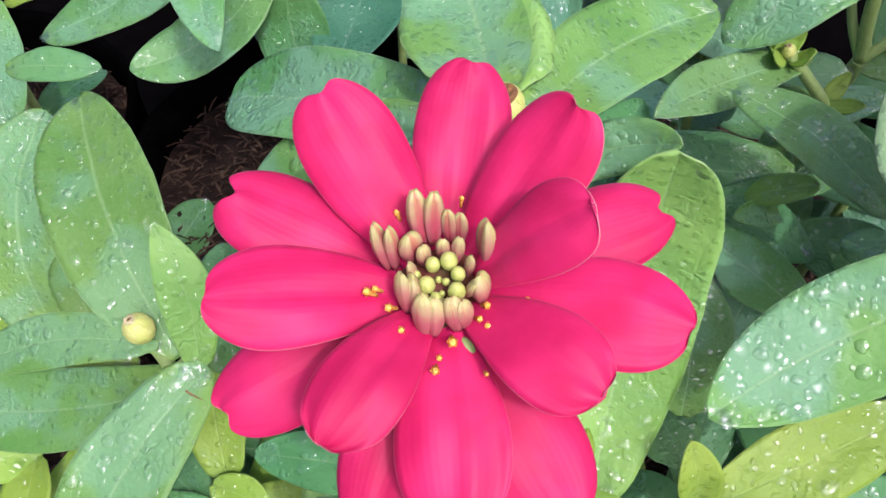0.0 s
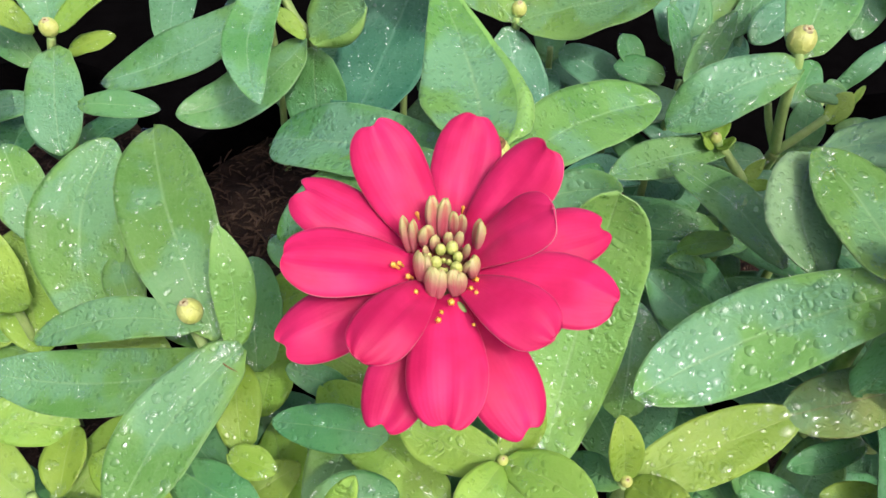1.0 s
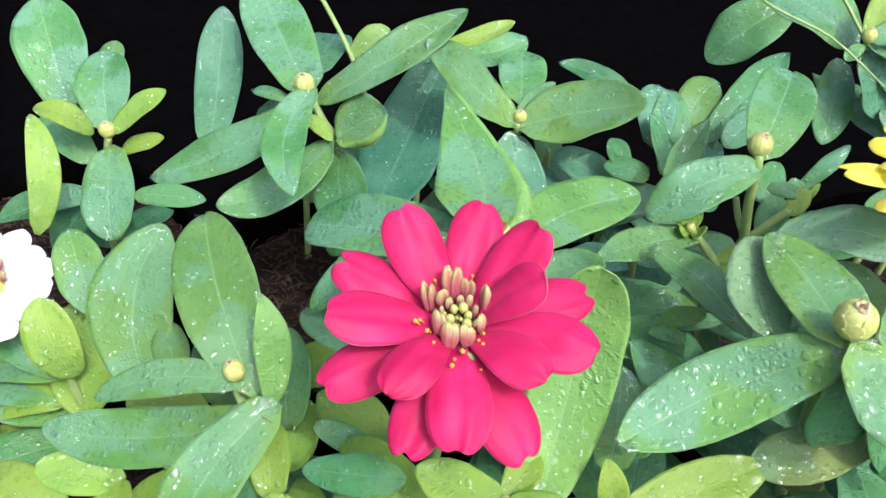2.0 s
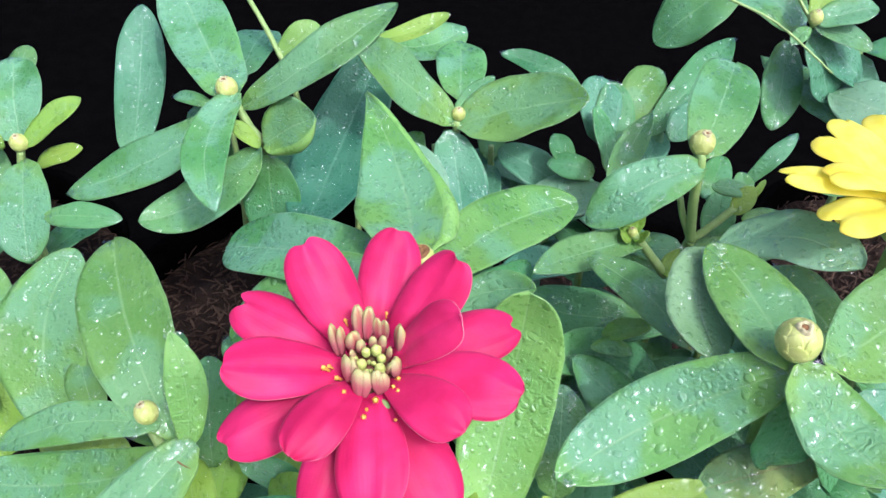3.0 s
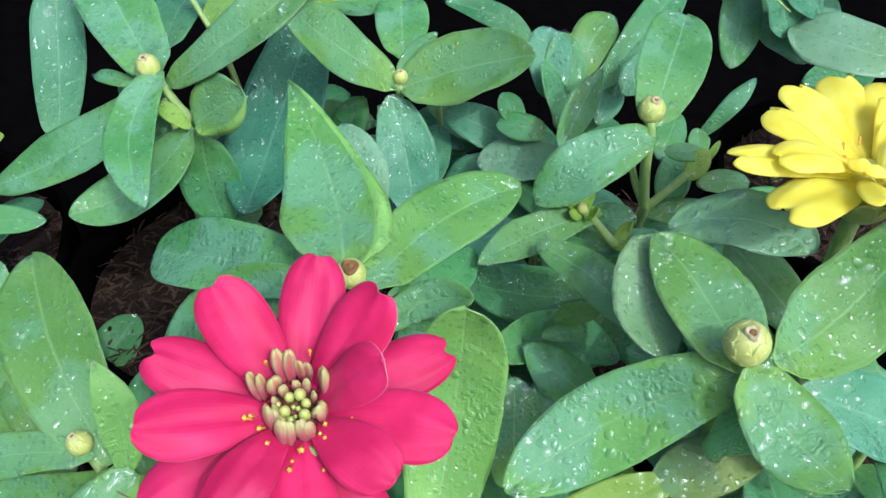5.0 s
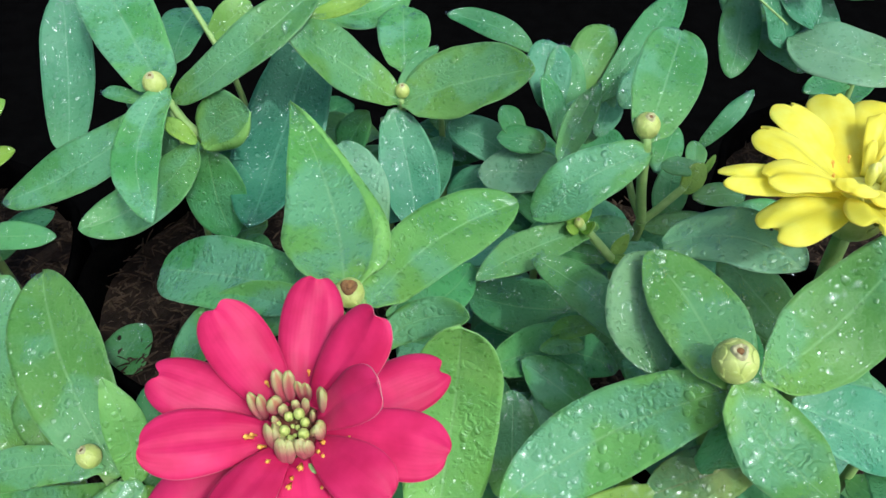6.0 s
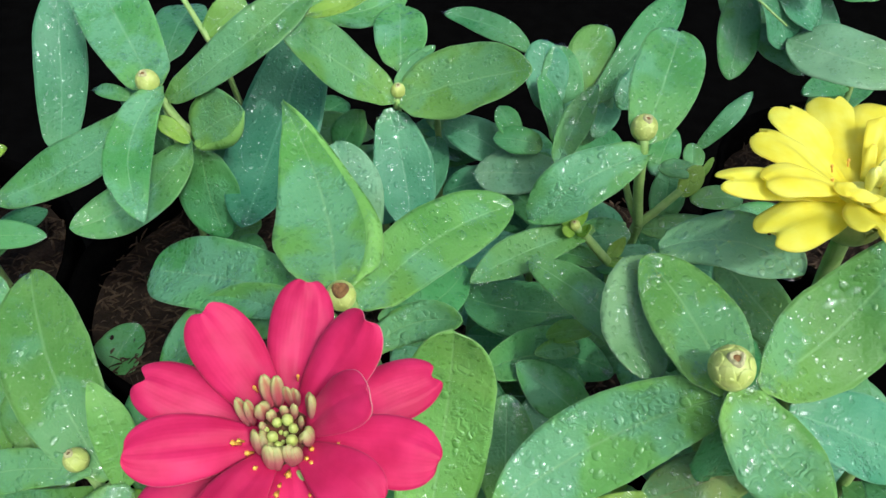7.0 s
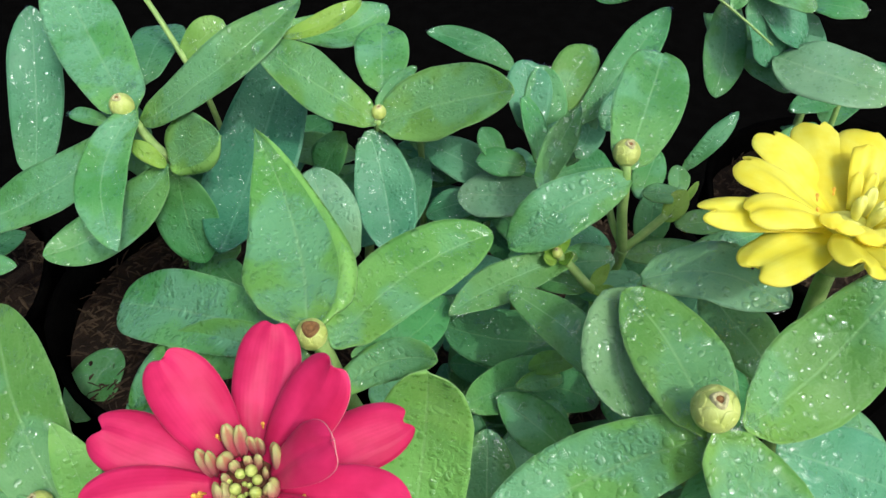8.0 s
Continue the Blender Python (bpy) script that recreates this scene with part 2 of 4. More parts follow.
M_OLIVE = leaf_material("leaf_underside", (0.125, 0.265, 0.092), (0.205, 0.360, 0.150), (0.34, 0.44, 0.25), 0.55, 0.25, 0.15, 0.25)
M_FOLD = leaf_material("leaf_bright", (0.180, 0.380, 0.060), (0.270, 0.480, 0.110), (0.34, 0.52, 0.22), 0.46, 0.28, 0.6, 0.15)
M_DRY = leaf_material("leaf_dry", (0.140, 0.240, 0.045), (0.270, 0.335, 0.090), (0.30, 0.20, 0.10), 0.6, 0.25)
M_STEM = mottled("stem_green", (0.20, 0.34, 0.068), (0.35, 0.47, 0.145), 300.0, 0.5)
M_BUD = mottled("bud_green", (0.36, 0.42, 0.070), (0.51, 0.55, 0.165), 350.0, 0.45, 0.0002)
M_BROWN = mottled("dry_brown", (0.085, 0.036, 0.010), (0.27, 0.135, 0.035), 900.0, 0.8)
M_TAN = mottled("bud_tan", (0.30, 0.25, 0.10), (0.58, 0.56, 0.28), 900.0, 0.7)
M_PINK = petal_material("petal_magenta", (0.49, 0.007, 0.072), (0.64, 0.021, 0.120), 0.20, 0.04)
M_PINK_BACK = petal_material("petal_back", (0.60, 0.16, 0.20), (0.74, 0.42, 0.36), 0.22, 0.15)
M_YELLOW = petal_material("petal_yellow", (0.91, 0.82, 0.045), (0.96, 0.93, 0.17), 0.50, 0.10)
M_WHITE = petal_material("petal_white", (0.72, 0.74, 0.62), (0.86, 0.87, 0.82), 0.25, 0.2)
M_QUILL = quill_material("floret_cream", (0.35, 0.10, 0.10), (0.35, 0.28, 0.12), (0.37, 0.38, 0.11))
M_PISTIL = mottled("floret_green", (0.32, 0.40, 0.06), (0.54, 0.58, 0.16), 600.0, 0.45, 0.0002)
M_LEMON = mottled("floret_lemon", (0.62, 0.60, 0.07), (0.82, 0.80, 0.20), 500.0, 0.5, 0.0002)
M_GOLD = mottled("pollen_gold", (0.80, 0.36, 0.02), (0.90, 0.60, 0.10), 1200.0, 0.6, 0.0003)
M_CORE = mottled("receptacle_dark", (0.18, 0.010, 0.016), (0.06, 0.07, 0.012), 500.0, 0.7)
M_WATER = water_material()
# black plastic, darkened further: the deep shade below the plants is in this colour
M_PLASTIC_SHADED = mottled("black_plastic_shaded", (0.0010, 0.0009, 0.0008), (0.0022, 0.0021, 0.0019), 60.0, 0.8, 0.001, 0.0)
M_SOIL = mottled("soil_dark", (0.008, 0.006, 0.004), (0.030, 0.019, 0.012), 160.0, 0.95, 0.003, 0.1)
M_CHIP = mottled("coir_litter", (0.016, 0.011, 0.007), (0.080, 0.052, 0.030), 260.0, 0.9, 0.0008, 0.1)

WAXY, TEAL, FRESH, DEEP, GREEN, YOUNG, PALE, DRY, BRIGHT, FOLDED = M_WAXY, M_TEAL, M_FRESH, M_DEEP, M_GREEN, M_YOUNG, M_PALE, M_DRY, M_FOLD, "folded"
FACE = Vector((0.0, -0.45, 0.9))
rng = random.Random(7)


# ---- builders ----
def solid(name, verts, faces, material, parent=None, label="", uvs=None, smooth=True):
    """One mesh object; verts are world places, kept relative to the thing that it belongs to."""
    top = parent
    while top is not None and top.parent is not None:
        top = top.parent
    off = top.location if top is not None else Vector()
    mesh = bpy.data.meshes.new(name)
    mesh.from_pydata([(v[0] - off.x, v[1] - off.y, v[2] - off.z) for v in verts], [], faces)
    if uvs is not None:
        layer = mesh.uv_layers.new(name="UVMap")
        idx = np.zeros(len(mesh.loops), int)
        mesh.loops.foreach_get("vertex_index", idx)
        layer.data.foreach_set("uv", np.asarray(uvs, float)[idx].ravel())
    if smooth:
        mesh.polygons.foreach_set("use_smooth", [True] * len(mesh.polygons))
    mesh.materials.append(material)
    mesh.update()
    ob = new(name, mesh)
    ob.parent = parent
    return tagged(ob, label)


def plant(x, y, label, z=0.012):
    ob = new("zinnia_plant")
    ob.location = (x / 1000, y / 1000, z)
    return tagged(ob, label, "flowering plant", "potted zinnias")


def shell(grid, normals, thick, nu, nv):
    """Verts, faces and uv of a thin solid sheet over a grid of (nu + 1) x (nv + 1) places."""
    verts = list(grid) + [p - n * thick for p, n in zip(grid, normals)]
    uvs = [(i / nu, j / nv) for i in range(nu + 1) for j in range(nv + 1)] * 2
    faces, half, row = [], (nu + 1) * (nv + 1), nv + 1
    for i in range(nu):
        for j in range(nv):
            a = i * row + j
            faces.append((a, a + row, a + row + 1, a + 1))
            faces.append((half + a, half + a + 1, half + a + row + 1, half + a + row))
    rim = [i * row for i in range(nu + 1)] + [nu * row + j for j in range(1, nv + 1)]
    rim += [i * row + nv for i in range(nu - 1, -1, -1)] + list(range(nv - 1, 0, -1))
    for a, b in zip(rim, rim[1:] + rim[:1]):
        faces.append((a, half + a, half + b, b))
    return verts, faces, uvs


DROPS = 0.18


def leaf(owner, base, tip, width, bulge, sway, roll, look_kind, sharp=0.2, drops=1.0):
    """A leaf blade from base to tip (mm): width across, bulge towards its face, sway sideways, roll about its axis."""
    b, t = Vector(base) / 1000, Vector(tip) / 1000
    axis = t - b
    length = axis.length
    axis.normalize()
    n = FACE - FACE.dot(axis) * axis
    n.normalize()
    n = Matrix.Rotation(radians(roll), 3, axis) @ n
    lat = axis.cross(n)
    mid = (b + t) / 2 + length * (bulge * n + sway * lat)
    ctrl = 2 * mid - (b + t) / 2
    folded = look_kind == "folded"
    mat = M_FRESH if folded else look_kind
    nu, nv = (24, 16) if length > 0.03 else (14, 10)
    half = width / 2000
    keel = rng.uniform(0.06, 0.20)
    foot, peak = rng.uniform(0.34, 0.52), rng.uniform(0.46, 0.60)
    if sharp > 1:
        foot, peak = 0.50, 0.30
    ph, ph2, ripple = rng.uniform(0, 6.3), rng.uniform(0, 6.3), rng.uniform(0.03, 0.09)
    spot = Vector((rng.uniform(0, 99), rng.uniform(0, 99), rng.uniform(0, 99)))
    grid, norms = [], []
    for i in range(nu + 1):
        u = min(1.0, i / nu - 0.7 * math.sin(2 * math.pi * i / nu) / (2 * math.pi))
        c = b * (1 - u) ** 2 + ctrl * (2 * u * (1 - u)) + t * u * u
        d = (ctrl - b) * (2 * (1 - u)) + (t - ctrl) * (2 * u)
        d.normalize()
        nn = n - n.dot(d) * d
        nn.normalize()
        ll = d.cross(nn)
        if u < peak:
            prof = foot + (1 - foot) * math.sin(math.pi / 2 * u / peak)
            prof *= min(1.0, 0.35 + 8 * u)
        else:
            far = min(1.0, (u - peak) / (1 - peak))
            prof = max((1 - far ** 1.35) ** 0.95, 0.03) if sharp > 1 else max((1 - far ** 2.2) ** (0.6 if sharp >= 0 else 0.48) * (1 - sharp * 0.42 * far ** 1.5), 0.03)
        h = half * prof
        for j in range(nv + 1):
            v = 2 * j / nv - 1
            edge = 1 + 0.035 * noise.noise(spot + Vector((u * 9, v * 2, 0)))
            across = h * v * edge
            lift = h * keel * abs(v) ** 1.4 + half * ripple * math.sin(11 * u + (ph if v > 0 else ph2)) * v * v
            lift += 0.0011 * noise.noise(spot + Vector((u * length * 120, v * h * 120, 3))) * (1 - abs(v) ** 4)
            if folded and v > 0.6:
                k = (v - 0.6) / 0.4
                f = 1.35 * k * math.sin(math.pi * min(max((u - 0.06) / 0.9, 0.0), 1.0)) ** 0.5
                across = h * (0.6 + 0.4 * k * math.cos(0.6 * f))
                lift += h * (0.10 * min(k * 4, 1.0) - 0.42 * k * math.sin(f))
            lift -= 0.00012 * math.exp(-(v / 0.14) ** 2)
            grid.append(c + ll * across + nn * lift)
            norms.append(nn)
    verts, faces, uvs = shell(grid, norms, 0.00035, nu, nv)
    ob = solid("leaf", verts, [f[::-1] for f in faces], mat, owner, "", uvs)
    if folded:
        # the turned margin is thinner and yellower
        ob.data.materials.append(M_FOLD)
        cut = int(0.82 * nv)
        ob.data.polygons.foreach_set("material_index", [1 if k < 2 * nu * nv and (k // 2) % nv >= cut else 0 for k in range(len(faces))])
    count = int(DROPS * drops * width * length * 1000 * 0.7)
    if count > 3:
        droplets(ob, grid, norms, nu, nv, count)
    return ob


def droplets(owner, grid, norms, nu, nv, count):
    """Water drops strewn over a leaf's upper face: low round caps, a few run together."""
    row, verts, faces = nv + 1, [], []
    for _ in range(count):
        i, j = rng.randrange(1, nu - 1), rng.randrange(1, nv - 1)
        a, p, q = grid[i * row + j], grid[(i + 1) * row + j], grid[i * row + j + 1]
        e1, e2 = p - a, q - a
        if e1.length < 1e-6 or e2.length < 1e-6:
            continue
        nrm = e2.cross(e1)
        if nrm.length < 1e-12:
            continue
        nrm.normalize()
        if nrm.dot(norms[i * row + j]) < 0:
            nrm = -nrm
        s, w = rng.random(), rng.random()
        r = min(0.00028 + 0.00030 * rng.expovariate(1.0), 0.0013)
        flat, wob = rng.uniform(0.32, 0.6), rng.uniform(0.0, 0.06)
        if rng.random() < 0.17:
            r, flat, wob = rng.uniform(0.0007, 0.0018), rng.uniform(0.26, 0.46), rng.uniform(0.03, 0.2)
        g1 = rng.uniform(0, 6.3)
        e1.normalize()
        e2 = nrm.cross(e1)
        c = a + (p - a) * s + (q - a) * w - nrm * (0.06 * r * flat)
        stretch, k0 = rng.uniform(0.8, 1.5), len(verts)
        verts.append(c + nrm * r * 0.62 * flat)
        for ring, (rad, hgt) in enumerate(((0.5, 0.52), (0.86, 0.24), (1.0, -0.05))):
            for k in range(8):
                g = k * math.pi / 4
                rr = r * rad * (1 + wob * math.sin(2 * g + g1) + wob * math.sin(3 * g + 2 * g1))
                verts.append(c + rr * (math.cos(g) * stretch * e1 + math.sin(g) * e2) + nrm * r * hgt * flat)
        for k in range(8):
            k2 = (k + 1) % 8
            faces.append((k0, k0 + 1 + k, k0 + 1 + k2))
            for ring in range(2):
                o = k0 + 1 + 8 * ring
                faces.append((o + k, o + 8 + k, o + 8 + k2, o + k2))
    if verts:
        ob = solid("dew", verts, faces, M_WATER, owner, "clear water droplets")
        ob.visible_shadow = False
        tagged(ob, kind="stuff")


def stem(owner, places, r0, r1, material=None, name="stem"):
    """A tapered round stalk through places (mm), rounded between them."""
    pts = [Vector(p) / 1000 for p in places]
    path = []
    for i in range(len(pts) - 1):
        p0, p1, p2, p3 = pts[max(i - 1, 0)], pts[i], pts[i + 1], pts[min(i + 2, len(pts) - 1)]
        for k in range(6):
            s = k / 6
            path.append(0.5 * (2 * p1 + (p2 - p0) * s + (2 * p0 - 5 * p1 + 4 * p2 - p3) * s * s + (3 * p1 - p0 - 3 * p2 + p3) * s ** 3))
    path.append(pts[-1])
    verts, faces, m = [], [], 10
    for i, p in enumerate(path):
        d = (path[min(i + 1, len(path) - 1)] - path[max(i - 1, 0)]).normalized()
        x = d.cross(Vector((0.3, 0.9, 0.2))).normalized()
        y = d.cross(x)
        r = (r0 + (r1 - r0) * i / (len(path) - 1)) / 1000
        for k in range(m):
            g = 2 * math.pi * k / m
            rr = r * (1 + 0.08 * math.cos(3 * g))
            verts.append(p + rr * (math.cos(g) * x + math.sin(g) * y))
    for i in range(len(path) - 1):
        for k in range(m):
            k2 = (k + 1) % m
            faces.append((i * m + k, i * m + k2, i * m + m + k2, i * m + m + k))
    faces.append(tuple(range(m))[::-1])
    faces.append(tuple(range((len(path) - 1) * m, len(path) * m)))
    return solid(name, verts, faces, material or M_STEM, owner)


def speck(owner, place, normal, r):
    """A dark fleck of dirt that clings to a leaf or petal."""
    c = Vector(place) / 1000
    x, y, n = frame_of(normal, rng.uniform(0, 6))
    verts, faces = ovoid(c + n * r * 0.0002, x, 0.7 * y, n, r / 1000, r * 0.4 / 1000, 9, 5)
    return solid("dirt_speck", verts, faces, M_SOIL, owner, "dark speck of soil")


def frame_of(normal, turn=0.0):
    n = Vector(normal).normalized()
    x = Vector((1, 0, 0)) - n.x * n
    x.normalize()
    y = n.cross(x)
    c, s = math.cos(turn), math.sin(turn)
    return c * x + s * y, c * y - s * x, n


def ovoid(c, x, y, n, r, h, m=12, k=8, low=-1.0):
    """Verts and faces of an egg with its round end down, from low (-1: whole) to its top."""
    verts, faces = [], []
    for i in range(k + 1):
        a = -math.pi / 2 + math.pi * i / k
        z, rad = math.sin(a), max(math.cos(a), 0.02)
        for j in range(m):
            g = 2 * math.pi * j / m
            verts.append(c + r * rad * (math.cos(g) * x + math.sin(g) * y) + n * h * max(z, low))
    for i in range(k):
        for j in range(m):
            j2 = (j + 1) % m
            faces.append((i * m + j, i * m + j2, i * m + m + j2, i * m + m + j))
    faces.append(tuple(range(m))[::-1])
    faces.append(tuple(range(k * m, k * m + m)))
    return verts, faces


def scale_sheet(c, x, y, n, r, h, g0, a0, a1, spread, out, thick=0.00025):
    """A bract: a curved scale that lies on the side of an egg."""
    nu, nv, grid, norms = 9, 8, [], []
    for i in range(nu + 1):
        u = i / nu
        a = a0 + (a1 - a0) * u
        wide = spread * math.sqrt(max(1 - u ** 3.2, 0.0)) + 0.03
        for j in range(nv + 1):
            g = g0 + wide * (2 * j / nv - 1)
            d = (math.cos(g) * x + math.sin(g) * y) * math.cos(a) * r + n * math.sin(a) * h
            nn = d.normalized()
            grid.append(c + d + nn * out * (1 + 0.4 * u * u))
            norms.append(nn)
    return shell(grid, norms, thick, nu, nv)


def bud(owner, place, normal, r, brown=False):
    """A round closed flower bud: rows of overlapping bracts, and a dried hollow at the top (brown: a wider one)."""
    c = Vector(place) / 1000
    x, y, n = frame_of(normal, rng.uniform(0, 6))
    r, h = r / 1000, r * 1.12 / 1000
    verts, faces = ovoid(c, x, y, n, r * 0.975, h * 0.975, 20, 14)
    core = solid("bud", verts, faces, M_BUD, owner, "round pale green flower bud with overlapping bracts")
    for ring, (a0, a1, m, out) in enumerate(((-0.2, 1.05, 6, 0.003), (-0.9, 0.62, 7, 0.006), (-1.35, 0.10, 7, 0.010))):
        for k in range(m):
            v, f, uv = scale_sheet(c, x, y, n, r, h, 2 * math.pi * (k + 0.5 * ring + rng.uniform(-0.08, 0.08)) / m, a0, a1 + rng.uniform(-0.08, 0.08), 0.62, out * r, 0.010 * r)
            solid("bract", v, f, M_BUD, core, "", uv)
    verts, faces, m, rt = [], [], 16, r * (0.42 if brown else 0.30)
    wild = rng.uniform(0, 6)
    for rad, z, w in ((1.35, 0.86, 0.0), (1.12, 1.04, 0.05), (0.80, 1.08, 0.06), (0.55, 0.98, 0.03)):
        for k in range(m):
            g = 2 * math.pi * k / m
            verts.append(c + rt * rad * (1 + 0.10 * math.sin(3 * g + wild)) * (math.cos(g) * x + math.sin(g) * y) + n * h * (z + w * math.sin(5 * g + wild)))
    for i in range(3):
        for k in range(m):
            faces.append((i * m + k, i * m + (k + 1) % m, i * m + m + (k + 1) % m, i * m + m + k))
    solid("bud_tip", verts, faces, M_BROWN if brown else M_TAN, core, "dry pale rim of the bud's open tip")
    verts, faces = ovoid(c + n * h * 0.93, x, y, n, rt * 0.66, h * 0.07, 12, 6)
    solid("bud_hollow", verts, faces, M_BROWN, core, "dried brown hollow")
    return core


def petal(owner, c, x, y, n, phi, reach, height, width, arch, twist, material, start=5.0, notch=0.05, curl=0.0, h0=0.0, under=None, lip=0.0, lip_side=0.0, fold=0.0, blunt=2.3):
    """A ray petal: phi round the head, reach and height of its tip, twist about its own axis.
    lip: how far its outer rim turns up, showing the paler back; fold: depth of the crease along it."""
    a = radians(phi)
    rad = math.cos(a) * x + math.sin(a) * y
    lat0 = n.cross(rad)
    nu, nv = 30, 14
    s0 = start / 1000
    run = reach / 1000 - s0
    rise = height / 1000
    grid, norms = [], []
    ph, off = rng.uniform(0, 6), rng.uniform(-0.4, 0.4)
    spot = Vector((rng.uniform(0, 50), rng.uniform(0, 50), 0))
    for i in range(nu + 1):
        u = 1 - (1 - i / nu) ** 2.0
        z = h0 / 1000 + (rise - h0 / 1000) * u + arch / 1000 * 4 * u * (1 - u) - curl / 1000 * u ** 5
        slope = ((rise - h0 / 1000) + arch / 1000 * 4 * (1 - 2 * u)) / run
        d = (rad + n * slope).normalized()
        up = (n - rad * slope).normalized()
        tw = radians(twist) * (0.4 + 0.6 * u)
        lat = math.cos(tw) * lat0 + math.sin(tw) * up
        nn = d.cross(lat) * -1 if d.cross(lat).dot(up) < 0 else d.cross(lat)
        if u < 0.62:
            f = 0.34 + 0.66 * math.sin(math.pi / 2 * u / 0.62) ** 1.1
        else:
            f = max((1 - ((u - 0.62) / 0.38) ** blunt) ** 0.46, 0.012)
        for j in range(nv + 1):
            v = 2 * j / nv - 1
            tipcut = notch * 0.10 * u ** 9 * math.exp(-((f * v - 0.3 * off) / 0.22) ** 2) + 0.008 * u ** 6 * math.sin(5 * f * v + ph)
            along = s0 + run * u - run * tipcut
            across = width / 2000 * f * v
            lift = -0.16 * width / 1000 * f * v * v * (0.4 + 0.6 * u) + 0.00018 * math.cos(9 * v + ph) * u * (1 - v * v)
            lift -= fold / 1000 * math.exp(-(v / 0.30) ** 2) * math.sin(math.pi * min(u * 1.1, 1.0))
            lift += 0.0007 * noise.noise(spot + Vector((u * 3, v * 1.2, 0)))
            rim = max(u - 0.5 * (1 - abs(v)), 0.0) if lip_side == 0 else max(v * lip_side, 0.0) * min(1.0, 1.6 * u)
            rim = max(rim - 0.80, 0.0) / 0.20
            lift += lip / 1000 * rim ** 1.3 * (0.5 + 0.5 * math.sin(math.pi * min(1.0, u)) + 0.3 * math.sin(3 * v + ph))
            along -= 0.0004 * rim ** 2 * min(lip, 1.0) * (lip_side == 0)
            grid.append(c + rad * along + n * z + lat * across + nn * lift)
            norms.append(nn)
    verts, faces, uvs = shell(grid, norms, 0.0003, nu, nv)
    ob = solid("petal", verts, faces, material, owner, "", uvs)
    if under:
        ob.data.materials.append(under)
        ob.data.polygons.foreach_set("material_index", [k % 2 if k < 2 * nu * nv else 1 for k in range(len(faces))])
    return ob


def quill(owner, c, axis, side, length, wide, material, name="floret"):
    """A young ray, still rolled up: a club with a crease along its inner side and a cleft tip."""
    ax = axis.normalized()
    sd = (side - side.dot(ax) * ax).normalized()
    ot = ax.cross(sd)
    m, k, verts, faces = 14, 9, [], []
    for i in range(k + 1):
        u = i / k
        f = math.sin(math.pi * (0.14 + 0.56 * u)) * math.sqrt(1 - 0.86 * u ** 7)
        for j in range(m):
            g = 2 * math.pi * j / m
            cleft = math.exp(-((g - math.pi) / 0.45) ** 2)
            r = wide * f * (1 - 0.62 * cleft * min(1.0, 0.3 + u))
            top = 0.10 * length * u ** 4 * abs(math.sin(g))
            verts.append(c + ax * (length * u + top) - sd * r * 0.8 * -math.cos(g) + ot * r * 1.1 * math.sin(g))
    for i in range(k):
        for j in range(m):
            j2 = (j + 1) % m
            faces.append((i * m + j, i * m + j2, i * m + m + j2, i * m + m + j))
    faces.append(tuple(range(m))[::-1])
    faces.append(tuple(range(k * m, k * m + m)))
    uvs = [(i / k, j / m) for i in range(k + 1) for j in range(m)]
    return solid(name, verts, faces, material, owner, "", uvs)


def star_floret(owner, c, axis, size):
    """A golden disc floret: a short tube that opens into five pointed lobes."""
    x, y, n = frame_of(axis, rng.uniform(0, 6))
    verts, faces = [], []
    m = 10
    for rad, z in ((0.25, -1.6), (0.28, -0.5), (0.45, 0.1), (0.0, 0.0)):
        for k in range(m):
            g = 2 * math.pi * k / m
            r = rad if rad != 0.0 else (0.58 if k % 2 == 0 else 0.48)
            zz = z if rad != 0.0 else (0.45 if k % 2 == 0 else 0.15)
            verts.append(c + size * (r * (math.cos(g) * x + math.sin(g) * y) + zz * n))
    for i in range(3):
        for k in range(m):
            k2 = (k + 1) % m
            faces.append((i * m + k, i * m + k2, i * m + m + k2, i * m + m + k))
    faces.append(tuple(range(m))[::-1])
    v2, f2 = ovoid(c + n * size * 0.35, x, y, n, size * 0.4, size * 0.55, 8, 5)
    k0 = len(verts)
    verts += v2
    faces += [tuple(q + k0 for q in f) for f in f2]
    return solid("disc_floret", verts, faces, M_GOLD, owner, "tiny golden star-shaped floret")


def flower_core(owner, centre, normal, label, material=None):
    """The receptacle: a low dome above a ring of green bracts."""
    c = Vector(centre) / 1000
    x, y, n = frame_of(normal)
    verts, faces = ovoid(c - n * 0.002, x, y, n, 0.0062, 0.0052, 20, 10)
    core = solid("flower_head", verts, faces, material or M_CORE, owner, label)
    for ring in range(2):
        for k in range(8):
            v, f, uv = scale_sheet(c - n * 0.004, x, y, n, 0.0066, 0.0075, 2 * math.pi * (k + 0.5 * ring) / 8, -1.3, 0.1, 0.5, 0.0004 + 0.0003 * ring)
            solid("bract", v, f, M_BUD, core, "green bract under the petals", uv)
    return core, c, x, y, n


# ---- ground, pots and soil ----
def ground_sheet():
    verts, faces, m = [], [], 40
    for i in range(m + 1):
        for j in range(m + 1):
            x, y = 40.0 * (2 * i / m - 1) ** 5, 40.0 * (2 * j / m - 1) ** 5
            verts.append((x, y + 0.2, -0.13 + 0.006 * noise.noise(Vector((x * 9, y * 9, 0)))))
    for i in range(m):
        for j in range(m):
            a = i * (m + 1) + j
            faces.append((a, a + m + 1, a + m + 2, a + 1))
    ob = solid("ground", verts, faces, M_PLASTIC_SHADED)
    return tagged(ob, "black plastic ground cover between the pots, deep shade put into its colour", "ground", "", "structure")


